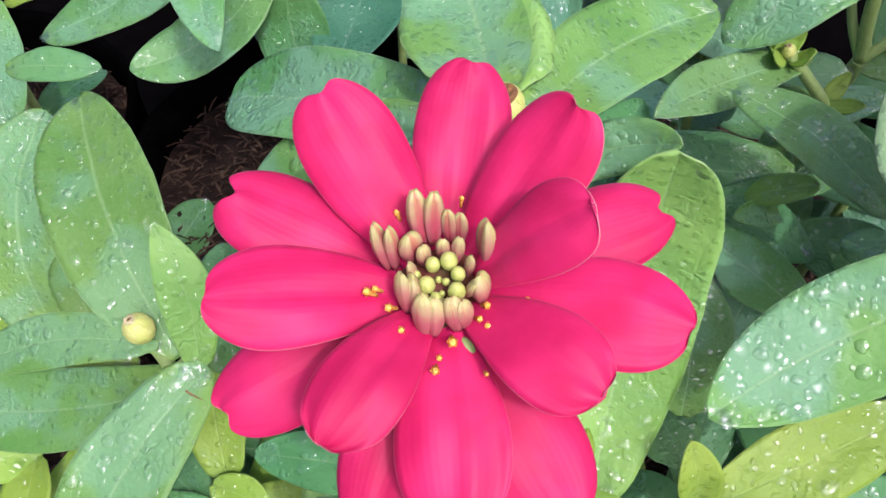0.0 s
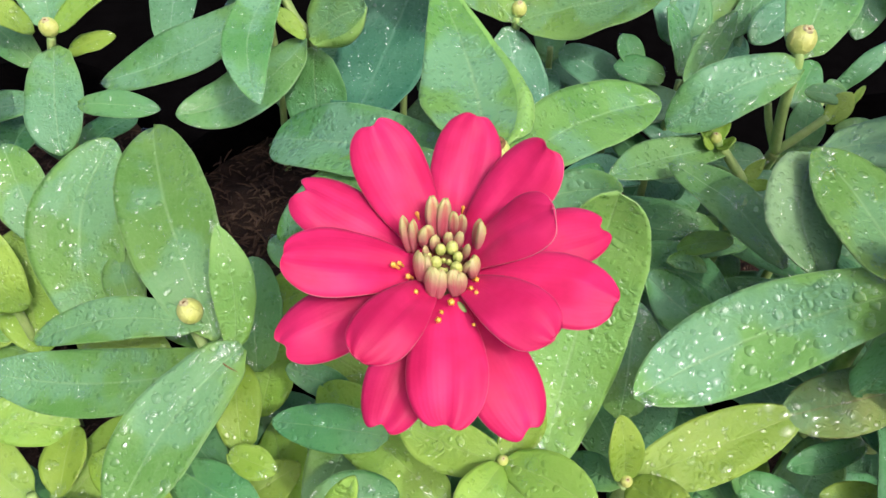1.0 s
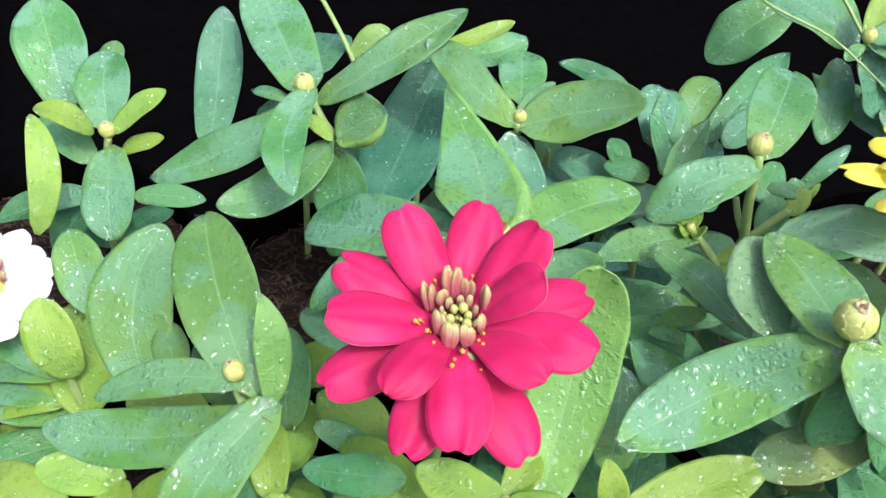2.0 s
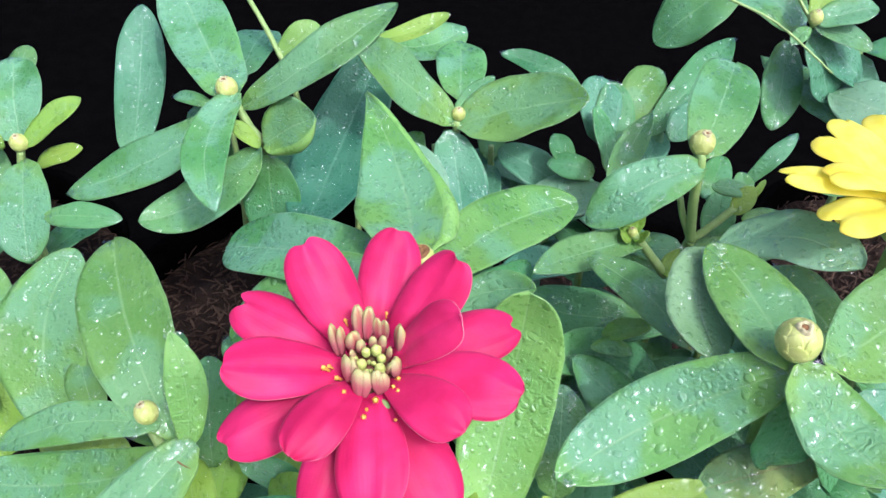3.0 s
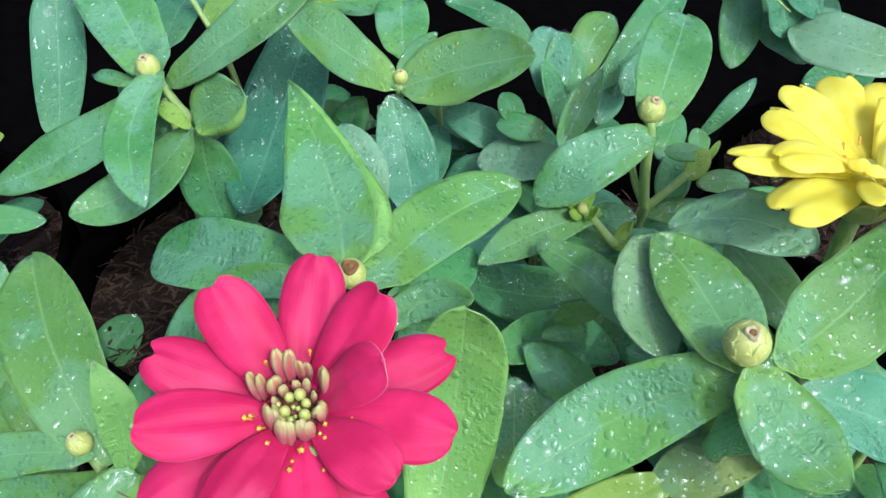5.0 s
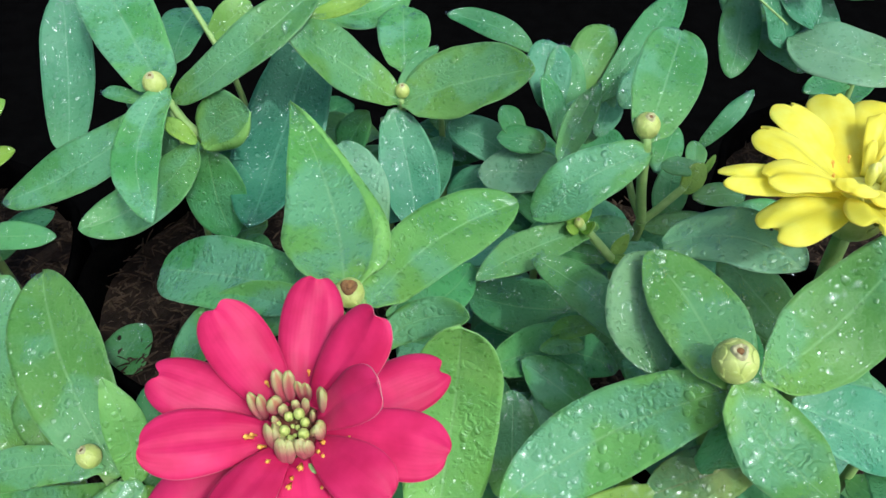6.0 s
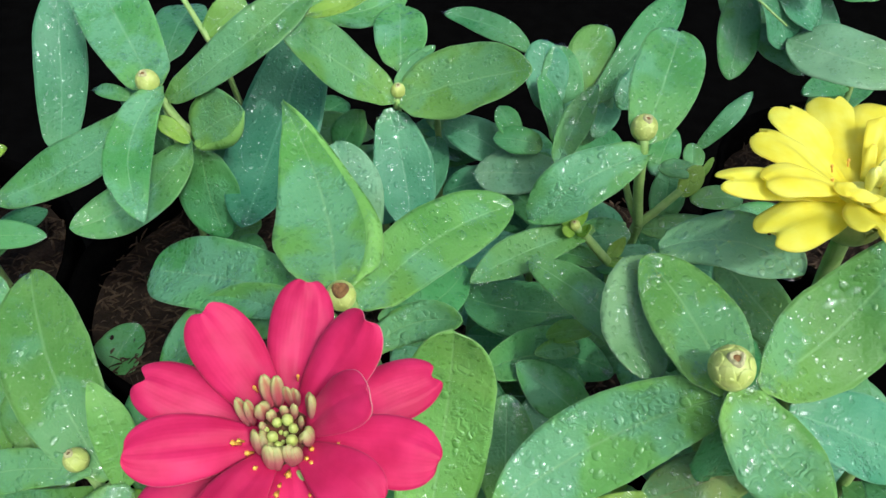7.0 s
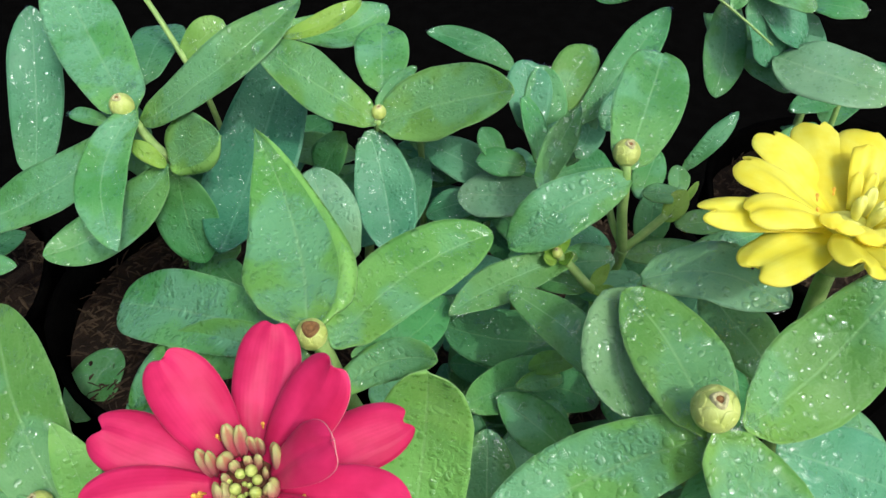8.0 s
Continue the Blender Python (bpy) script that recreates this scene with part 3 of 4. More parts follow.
def pot(x, y, r=0.074):
    """A black plastic grow bag with a rolled rim, filled with dark coir."""
    top = new("grow_bag")
    top.location = (x, y, -0.128)
    tagged(top, "black plastic grow bag filled with dark coir mix", "plant pot", "grow bags")
    c, m = Vector((x, y, 0)), 48
    prof = [(0.80, -0.128), (0.88, -0.10), (0.95, -0.05), (1.0, 0.0), (1.01, 0.022), (1.035, 0.027), (1.03, 0.032), (0.985, 0.030), (0.97, 0.015), (0.94, -0.03), (0.6, -0.04)]
    verts, faces = [], []
    for k, (f, z) in enumerate(prof):
        for j in range(m):
            g = 2 * math.pi * j / m
            wob = 1 + 0.03 * noise.noise(Vector((3 * math.cos(g) + x * 40, 3 * math.sin(g) + y * 40, z * 20)))
            verts.append(c + Vector((r * f * wob * math.cos(g), r * f * wob * math.sin(g), z + 0.002 * math.sin(5 * g + x * 30))))
    for k in range(len(prof) - 1):
        for j in range(m):
            j2 = (j + 1) % m
            faces.append((k * m + j, k * m + j2, k * m + m + j2, k * m + m + j))
    faces.append(tuple(range(m))[::-1])
    solid("bag_wall", verts, faces, M_PLASTIC_SHADED, top)
    verts, faces, rings = [c + Vector((0, 0, 0.013))], [], 14
    for k in range(1, rings + 1):
        for j in range(m):
            g = 2 * math.pi * j / m
            rr = r * 0.985 * k / rings
            px, py = rr * math.cos(g), rr * math.sin(g)
            z = 0.012 + 0.004 * noise.noise(Vector(((x + px) * 60, (y + py) * 60, 1))) + 0.002 * noise.noise(Vector(((x + px) * 250, (y + py) * 250, 5)))
            verts.append(c + Vector((px, py, z)))
    for j in range(m):
        faces.append((0, 1 + j, 1 + (j + 1) % m))
    for k in range(rings - 1):
        for j in range(m):
            o, j2 = 1 + k * m, (j + 1) % m
            faces.append((o + j, o + m + j, o + m + j2, o + j2))
    soil = solid("soil", verts, faces, M_SOIL, top, "dark damp potting soil")
    verts, faces = [], []
    for _ in range(1300):
        g, rr = rng.uniform(0, 6.283), r * 0.95 * math.sqrt(rng.random())
        p = c + Vector((rr * math.cos(g), rr * math.sin(g), 0.0145 + rng.uniform(-0.002, 0.0025)))
        p.z += 0.004 * noise.noise(Vector((p.x * 60, p.y * 60, 1)))
        d = Vector((rng.uniform(-1, 1), rng.uniform(-1, 1), rng.uniform(-0.35, 0.35))).normalized()
        s = d.cross(Vector((0, 0, 1))).normalized()
        q = s.cross(d)
        ln, w, th = rng.uniform(0.001, 0.0048), rng.uniform(0.0003, 0.0009), rng.uniform(0.0002, 0.0006)
        k0 = len(verts)
        for e, f in ((-1, 0.5), (0.1, 1.0), (1, 0.4)):
            mid = p + d * ln * e + q * (0.0006 if e == 0.1 else 0)
            verts += [mid + s * w * f, mid + q * th * f, mid - s * w * f, mid - q * th * f]
        for o in (0, 4):
            for k in range(4):
                k2 = (k + 1) % 4
                faces.append((k0 + o + k, k0 + o + k2, k0 + o + 4 + k2, k0 + o + 4 + k))
        faces.append((k0 + 3, k0 + 2, k0 + 1, k0))
        faces.append((k0 + 8, k0 + 9, k0 + 10, k0 + 11))
    tagged(solid("coir_litter", verts, faces, M_CHIP, soil, "loose brown coir and husk chips", smooth=False), kind="stuff")
    return top


ground_sheet()
for px, py in ((-0.215, 0.255), (-0.056, 0.248), (0.103, 0.245), (0.262, 0.300), (-0.140, 0.092), (0.016, 0.090), (0.172, 0.094)):
    pot(px, py)


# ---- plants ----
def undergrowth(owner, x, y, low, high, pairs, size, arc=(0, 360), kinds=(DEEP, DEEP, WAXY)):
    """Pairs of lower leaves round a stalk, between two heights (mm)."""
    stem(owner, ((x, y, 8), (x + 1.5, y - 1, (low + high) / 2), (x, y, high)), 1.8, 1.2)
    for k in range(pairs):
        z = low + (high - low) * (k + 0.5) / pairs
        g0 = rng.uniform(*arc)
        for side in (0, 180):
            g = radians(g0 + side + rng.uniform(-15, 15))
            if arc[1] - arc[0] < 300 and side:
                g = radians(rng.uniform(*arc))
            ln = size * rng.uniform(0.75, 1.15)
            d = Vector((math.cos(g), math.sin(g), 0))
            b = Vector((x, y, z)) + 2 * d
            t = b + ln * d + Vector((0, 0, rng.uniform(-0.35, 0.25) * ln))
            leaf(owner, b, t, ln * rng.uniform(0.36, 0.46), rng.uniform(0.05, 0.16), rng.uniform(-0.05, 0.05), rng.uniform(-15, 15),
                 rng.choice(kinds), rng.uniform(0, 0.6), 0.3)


UP = (0.0, -0.25, 1.0)
A = plant(-62, 262, "potted zinnia with one pale bud and long waxy wet leaves")
stem(A, ((-62, 262, 5), (-58, 255, 70), (-55, 232, 118), (-60, 230, 130), (-66.5, 233, 142)), 2.2, 1.5)
stem(A, ((-40, 268, 60), (-50, 272, 120), (-55.4, 271.3, 139), (-65, 283, 150), (-76, 296, 160)), 1.3, 1.0)
bud(A, (-67.6, 232.9, 144.7), (-0.1, -0.3, 1), 4.0)
leaf(A, (-65.6, 233.0, 141.1), (-101.8, 294.7, 164.6), 26.7, -0.04, -0.01, 0, WAXY, 0.15)
leaf(A, (-63.2, 231.6, 143.9), (-60.5, 179.1, 128.9), 16.7, 0.03, 0.13, 0, WAXY, 0.9)
leaf(A, (-65.0, 230.2, 137.1), (-128.5, 213.8, 106.4), 20.2, -0.01, -0.04, 0, WAXY, 0.15)
leaf(A, (-63.6, 232.9, 136.8), (-6.7, 256.2, 171.1), 18.4, 0.13, 0.11, 0, WAXY, 0.5)
leaf(A, (-55.1, 222.8, 126.3), (-97.9, 201.4, 104.3), 21.2, -0.09, -0.07, 0, WAXY, 0.15)
leaf(A, (-53.8, 222.7, 127.7), (-33.1, 218.7, 142.7), 22, -0.01, -0.04, 20, FOLDED, 0.6)
leaf(A, (-54.8, 221.7, 126.7), (-66.4, 225.3, 135.4), 6.5, 0.08, 0.00, 0, YOUNG, 0.9)
leaf(A, (-114.3, 243.6, 103.5), (-120.6, 302.0, 144.6), 20.8, -0.03, 0.01, 10, TEAL, 0.15)
leaf(A, (-14.6, 278.4, 140.7), (-38.4, 206.5, 99.3), 33.9, -0.12, 0.03, 0, M_POND, 0.15)
leaf(A, (-52.2, 224.0, 122.2), (-48.4, 214.3, 85.6), 22.5, -0.04, 0.05, 0, GREEN, 0.15)
leaf(A, (-69.8, 260.3, 135.0), (-67.0, 303.5, 134.5), 19.6, 0.08, 0.00, 0, TEAL, 0.15)
leaf(A, (-74.8, 235.7, 134.9), (-92.3, 244.9, 133.2), 6.1, 0.08, 0.00, 0, WAXY, 0.15)
leaf(A, (-55.4, 271.5, 139.3), (-40.2, 281.2, 149.1), 13, 0.08, 0.00, 25, BRIGHT, 0.15)
leaf(A, (-35.1, 217.8, 89.5), (-60.3, 226.9, 69.5), 20.7, 0.08, 0.00, 0, WAXY, 0.15)
leaf(A, (-118.6, 197.5, 4.8), (-102.5, 226.4, 17.6), 22.0, 0.08, 0.00, 0, GREEN, 0.15)
speck(A, (-113, 219, 17.4), (0.06, -0.41, 0.91), 1.3)
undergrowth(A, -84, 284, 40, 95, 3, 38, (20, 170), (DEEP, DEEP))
undergrowth(A, -26, 272, 45, 100, 3, 40, (30, 170))

B = plant(8, 268, "potted zinnia with a tiny green bud between two broad leaves")
stem(B, ((8, 268, 5), (12, 262, 70), (18, 246, 118), (18, 243, 130)), 2.0, 1.4)
bud(B, (18.8, 244.2, 132.6), UP, 2.7)
leaf(B, (17.6, 242.4, 128.8), (-20.0, 236.3, 165.4), 21.7, -0.05, 0.03, 0, FRESH, 0.5)
leaf(B, (18.3, 242.1, 128.6), (65.8, 232.6, 149.2), 29.2, -0.04, -0.06, 0, FRESH, 0.5)
leaf(B, (14.8, 241.5, 126.5), (22.8, 203.6, 99.3), 22.6, -0.03, -0.04, 0, TEAL, 0.15)
leaf(B, (17.7, 247.3, 132.0), (33.1, 263.2, 139.5), 6.0, 0.01, -0.06, 0, GREEN, 0.15)
leaf(B, (19.7, 263.4, 128.1), (19.2, 300.8, 135.8), 21.7, 0.08, 0.00, 0, WAXY, 0.15)
leaf(B, (-20.4, 291.8, 139.4), (21.2, 315.8, 136.3), 19.9, -0.05, 0.11, 0, WAXY, 0.15)
leaf(B, (-15.8, 266.8, 150.3), (13.1, 275.5, 159.9), 8.7, 0.00, 0.05, 0, YOUNG, 0.15)
leaf(B, (5.2, 248.4, 120.2), (-6.4, 247.6, 98.3), 15.4, 0.08, 0.00, 0, DEEP, 0.15)
leaf(B, (76.4, 296.3, 116.2), (38.2, 306.8, 128.6), 12.7, 0.08, 0.04, 0, DEEP, 0.5)
undergrowth(B, 10, 264, 45, 105, 3, 38, (-20, 170))
undergrowth(B, 34, 258, 45, 110, 4, 36, (0, 360), (DEEP, TEAL))

K = plant(86, 262, "potted zinnia seedling with crowded blue-green leaves")
stem(K, ((86, 262, 5), (84, 250, 70), (82, 234, 112), (86, 238, 128)), 1.8, 1.2)
leaf(K, (74.9, 237.8, 127.0), (73.0, 259.3, 144.4), 17.2, 0.08, 0.00, 0, TEAL, 0.15)
leaf(K, (86.1, 244.5, 131.1), (100.7, 265.9, 145.0), 16.3, 0.11, -0.10, 0, FRESH, 0.15)
leaf(K, (91.5, 237.9, 130.6), (129.2, 277.7, 155.6), 15, 0.08, 0.02, 0, DEEP, 0.95)
leaf(K, (76.6, 223.7, 123.4), (70.8, 242.0, 140.4), 11.2, 0.08, 0.00, 30, GREEN, 0.15)
leaf(K, (71.9, 225.5, 120.7), (53.7, 228.4, 122.7), 11.5, 0.08, 0.00, 0, GREEN, 0.15)
leaf(K, (62.8, 228.1, 120.1), (56.3, 238.4, 129.4), 9.5, 0.08, 0.00, 0, GREEN, 0.15)
leaf(K, (91.3, 228.7, 121.9), (99.2, 244.1, 129.9), 11.8, 0.08, 0.00, 0, TEAL, 0.15)
leaf(K, (61.4, 236.0, 106.8), (36.1, 246.6, 115.7), 17.1, 0.08, 0.00, 0, TEAL, 0.15)
leaf(K, (61.3, 231.1, 102.2), (35.4, 231.9, 92.2), 13.2, 0.08, 0.00, 0, TEAL, 0.15)
leaf(K, (76.9, 213.6, 118.0), (47.1, 223.7, 109.8), 19, 0.00, 0.01, 0, PALE, 0.15)
leaf(K, (77.7, 234.5, 126.8), (90.0, 235.5, 131.0), 8.1, 0.08, 0.00, 0, TEAL, 0.15)
leaf(K, (80.0, 236.0, 122.0), (79.0, 257.0, 143.5), 16.0, 0.08, 0.02, 0, GREEN, 0.15)
leaf(K, (88.0, 232.0, 116.0), (96.0, 250.0, 136.0), 13.0, 0.08, 0.02, 0, WAXY, 0.15)
leaf(K, (97.4, 226.7, 136.7), (111.4, 240.2, 145.1), 12.6, 0.08, 0.00, 0, TEAL, 0.15)
undergrowth(K, 85, 250, 40, 105, 3, 36)
undergrowth(K, 62, 256, 40, 98, 4, 36, (0, 360), (TEAL, DEEP, DEEP))

C = plant(97, 200, "potted zinnia with a scaly bud, branching from one pale node")
stem(C, ((97, 200, 5), (97, 192, 70), (94, 174, 125), (93.5, 171, 134)), 2.2, 1.7)
stem(C, ((93.5, 171, 134), (91, 172, 148), (89.5, 172, 162), (89.2, 174, 165)), 1.6, 1.4)
stem(C, ((93.5, 171, 134), (98, 171.5, 139), (104.3, 172.6, 146.5)), 1.3, 1.2)
stem(C, ((93.5, 171, 134), (90, 174, 141), (88, 176, 147)), 1.2, 1.0)
stem(C, ((95, 186, 95), (88, 170, 118), (81, 155.5, 134), (75, 157, 141), (70, 158.7, 146)), 1.6, 1.2)
stem(C, ((98, 190, 85), (116, 208, 108), (128.1, 222.0, 121.3)), 1.2, 0.9)
bud(C, (89.2, 175.2, 167.8), (0.05, -0.25, 1), 3.7)
bud(C, (70.2, 158.4, 146.2), (-0.3, -0.1, 1), 1.5)
leaf(C, (71.0, 158.4, 143.8), (66.0, 161.0, 150.5), 4.4, -0.12, 0.00, 10, YOUNG, 0.95, 0.0)
leaf(C, (70.8, 158.0, 143.8), (73.5, 154.0, 149.5), 4.2, -0.12, 0.00, 0, YOUNG, 0.95, 0.0)
leaf(C, (70.8, 159.2, 143.8), (73.0, 163.5, 151.0), 4.6, -0.10, 0.00, 0, YOUNG, 0.95, 0.0)
leaf(C, (70.2, 157.8, 143.8), (66.0, 155.0, 148.0), 3.8, -0.10, 0.00, 0, YOUNG, 0.95, 0.0)
leaf(C, (81.0, 155.5, 134.0), (87.0, 151.0, 138.0), 4.0, -0.10, 0.00, 0, YOUNG, 0.8, 0.0)
leaf(C, (81.0, 155.5, 134.0), (86.5, 160.5, 139.0), 4.2, -0.10, 0.00, 0, YOUNG, 0.8, 0.0)
leaf(C, (89.1, 172.8, 164.0), (106.4, 211.6, 176.5), 20.2, 0.04, 0.00, 0, WAXY, -0.6)
leaf(C, (90.4, 171.0, 162.3), (56.5, 160.5, 146.8), 16.7, 0.15, 0.01, 0, WAXY, 0.15)
leaf(C, (71.3, 196.6, 136.2), (86.9, 221.6, 150.8), 10.5, -0.07, -0.02, 0, WAXY, 0.99)
leaf(C, (104.0, 171.1, 145.2), (110.2, 177.6, 151.6), 6.8, 0.08, 0.00, 0, YOUNG, 0.15)
leaf(C, (109.2, 176.2, 150.1), (97.6, 178.3, 150.3), 6.4, 0.08, 0.00, 0, WAXY, 0.15)
leaf(C, (109.9, 175.4, 148.1), (114.4, 180.1, 152.7), 2.2, 0.08, 0.00, 0, YOUNG, 0.15)
leaf(C, (108.3, 173.2, 141.8), (127.2, 177.3, 138.3), 8.0, 0.08, 0.00, 0, WAXY, 0.15)
leaf(C, (90.8, 168.0, 132.0), (74.0, 170.0, 128.0), 12, 0.06, 0.02, 0, WAXY, 0.15)
leaf(C, (128.1, 222.0, 121.3), (147.9, 234.4, 138.0), 6.9, 0.13, 0.02, 0, DEEP, 0.9)
leaf(C, (102.1, 191.0, 136.3), (110.2, 205.1, 144.4), 10.4, 0.08, 0.00, 0, WAXY, 0.15)
leaf(C, (115.4, 192.0, 135.1), (117.0, 202.1, 140.5), 7.1, 0.08, 0.00, 0, WAXY, 0.15)
leaf(C, (102.4, 175.7, 128.8), (106.4, 189.3, 141.8), 11.2, 0.08, 0.00, 0, GREEN, 0.15)
leaf(C, (76.6, 160.2, 143.3), (39.1, 135.5, 148.6), 11.5, -0.06, 0.05, 0, WAXY, 0.9)
leaf(C, (80.8, 157.0, 132.2), (64.7, 163.1, 130.4), 7.2, 0.08, 0.00, 0, WAXY, 0.15)
leaf(C, (97.6, 162.0, 130.8), (79.3, 158.8, 127.0), 8.7, 0.08, 0.00, 0, WAXY, 0.15)
leaf(C, (84.2, 131.1, 164.7), (110.6, 114.3, 174.1), 15.0, 0.06, -0.13, 0, PALE, 0.15)
leaf(C, (94.6, 172.1, 130.5), (123.4, 172.9, 128.5), 9.0, 0.08, 0.00, 0, WAXY, 0.15)
leaf(C, (114.3, 172.7, 127.9), (142.5, 180.4, 130.9), 9.0, 0.08, 0.00, 0, WAXY, 0.15)
leaf(C, (79.6, 114.7, 142.6), (54.6, 142.0, 149.2), 12.2, 0.06, 0.06, 0, WAXY, 0.15)
leaf(C, (75.6, 144.5, 124.3), (39.2, 155.2, 119.1), 17.9, 0.02, -0.06, 0, GREEN, 0.15)
leaf(C, (71.3, 134.3, 120.1), (56.1, 123.8, 132.5), 6.0, 0.06, 0.02, 0, FRESH, 0.5)
leaf(C, (72.0, 128.0, 137.5), (60.5, 132.3, 128.9), 6.5, 0.06, 0.02, 0, BRIGHT, 0.6)
leaf(C, (83.4, 141.1, 124.2), (55.7, 140.9, 117.3), 7.1, 0.08, 0.00, 0, DEEP, 0.15)
leaf(C, (79.2, 125.6, 168.2), (77.5, 97.4, 158.9), 16.5, 0.03, 0.14, 0, M_OLIVE, 0.15)
leaf(C, (91.0, 113.6, 127.4), (80.3, 125.2, 124.2), 10.0, 0.08, 0.00, 0, WAXY, 0.15)
undergrowth(C, 96, 190, 45, 115, 4, 40, (-170, 40), (GREEN, WAXY))
undergrowth(C, 78, 150, 40, 100, 4, 38, (0, 360), (GREEN, WAXY, DEEP))
undergrowth(C, 66, 196, 45, 108, 4, 38, (0, 360), (GREEN, WAXY, TEAL))
undergrowth(C, 112, 178, 50, 118, 4, 38, (-80, 120), (WAXY, TEAL))
undergrowth(C, 86, 168, 84, 124, 4, 27, (0, 360), (GREEN, WAXY))

D = plant(112, 106, "potted zinnia with a round pale bud over four wet leaves")
stem(D, ((112, 106, 5), (108, 112, 80), (93, 98, 145), (88, 87, 168)), 2.2, 1.6)
bud(D, (86.7, 89.2, 174.9), (-0.12, -0.20, 1), 4.5)
leaf(D, (86.9, 87.1, 168.3), (76.5, 122.0, 171.9), 20.0, -0.04, 0.09, 0, FRESH, 0.15)
leaf(D, (88.0, 87.1, 168.3), (40.9, 76.7, 140.0), 19.8, -0.13, 0.05, 0, FRESH, 0.15)
leaf(D, (93.2, 88.1, 169.6), (129.7, 112.0, 189.6), 21.5, -0.20, 0.09, 0, FRESH, 0.15)
leaf(D, (87.6, 86.6, 170.7), (102.7, 64.8, 161.9), 18.0, -0.15, 0.02, 0, FRESH, 0.15)
leaf(D, (111.5, 97.2, 144.5), (145.6, 93.2, 128.5), 20.0, 0.08, 0.00, 0, TEAL, 0.15)
leaf(D, (118.5, 116.0, 143.3), (104.4, 139.1, 152.1), 16.4, 0.08, 0.00, 0, WAXY, 0.15)
leaf(D, (71.1, 109.3, 119.8), (51.6, 123.3, 128.0), 14.0, -0.20, 0.06, 0, WAXY, 0.15)
leaf(D, (41.8, 120.8, 128.0), (84.3, 135.4, 105.1), 16.5, 0.01, -0.11, 0, GREEN, 0.15)
leaf(D, (46.9, 93.2, 106.3), (48.2, 115.0, 126.9), 15.6, 0.08, 0.00, 0, WAXY, 0.15)
leaf(D, (108.2, 92.0, 132.6), (77.3, 84.2, 126.6), 14.4, 0.08, 0.00, 0, DRY, 0.15)
leaf(D, (112.8, 76.6, 134.8), (107.2, 87.1, 130.7), 7.8, 0.08, 0.00, 0, GREEN, 0.15)
leaf(D, (91.0, 88.7, 161.8), (92.0, 85.7, 135.6), 15.3, 0.08, 0.00, 0, GREEN, 0.15)
leaf(D, (94.1, 89.9, 158.9), (110.6, 86.0, 129.8), 14.9, 0.08, 0.00, 0, GREEN, 0.15)
undergrowth(D, 108, 102, 55, 130, 5, 42, (0, 360), (GREEN, WAXY, DEEP))
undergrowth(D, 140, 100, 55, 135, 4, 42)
undergrowth(D, 128, 128, 55, 125, 4, 40, (0, 360), (WAXY, TEAL))

E = plant(18, 148, "potted zinnia with a small brown-tipped bud and droplet-covered leaves")
stem(E, ((18, 148, 5), (18, 142, 70), (13, 118, 140), (10.6, 111.4, 166), (8.5, 112, 172)), 2.3, 1.8)
bud(E, (8.4, 111.6, 172.0), (0.05, -0.3, 1), 3.3, True)
leaf(E, (6.9, 114.3, 169.8), (-9.6, 170.6, 180.9), 27.0, -0.07, 0.05, 0, FOLDED, 1.5)
leaf(E, (12.9, 110.9, 168.3), (50.6, 152.2, 160.7), 18.5, -0.04, -0.08, 0, FRESH, 0.15)
leaf(E, (5.2, 114.1, 164.0), (-48.1, 146.9, 141.8), 19.4, 0.02, 0.03, 0, WAXY, -0.6)
leaf(E, (7.9, 110.0, 163.0), (-41.9, 120.9, 131.2), 15.5, 0.04, 0.14, 0, FRESH, 0.15)
leaf(E, (10.1, 160.6, 139.3), (1.1, 184.5, 156.0), 18.8, 0.08, 0.00, 0, PALE, 0.15)
leaf(E, (17.0, 118.9, 154.0), (38.4, 145.1, 143.8), 11.1, -0.01, 0.09, 0, GREEN, 0.15)
leaf(E, (12.3, 104.6, 159.5), (34.5, 105.0, 170.5), 9.2, -0.12, -0.16, 0, FRESH, 0.15)
leaf(E, (24.0, 67.0, 122.0), (32.4, 99.6, 174.6), 21.5, -0.20, 0.02, 0, BRIGHT, -0.6)
leaf(E, (16.1, 111.7, 163.6), (21.9, 115.3, 163.1), 3.5, 0.08, 0.00, 0, GREEN, 0.15)
leaf(E, (-31.3, 199.0, 85.7), (-44.0, 214.1, 85.7), 12.3, 0.08, 0.00, 0, GREEN, 0.15)
speck(E, (-2, 180, 155.3), (0.16, -0.39, 0.91), 0.9)
undergrowth(E, 18, 142, 45, 125, 4, 42, (-120, 100))
undergrowth(E, 45, 145, 40, 95, 4, 40, (-60, 120), (GREEN, DEEP))

L = plant(-80, 112, "potted zinnia with a small bud and large waxy wet leaves")
stem(L, ((-80, 112, 5), (-74, 108, 60), (-55, 96, 108), (-49.9, 93.6, 122)), 2.4, 1.8)
stem(L, ((-55.5, 96.6, 112), (-60, 101, 119), (-58.2, 97.9, 127.5)), 1.4, 1.2)
bud(L, (-57.6, 97.3, 129.2), (-0.3, 0.0, 1), 2.9)
leaf(L, (-51.9, 96.1, 121.0), (-79.1, 145.6, 143.8), 23.4, 0.08, -0.03, 0, FRESH, 0.15)
leaf(L, (-46.7, 91.8, 123.2), (-50.8, 105.8, 149.7), 10, -0.00, 0.06, 15, BRIGHT, 0.95)
leaf(L, (-54.7, 95.4, 126.2), (-98.3, 95.3, 114.0), 10.8, 0.03, 0.08, 0, FRESH, 0.15)
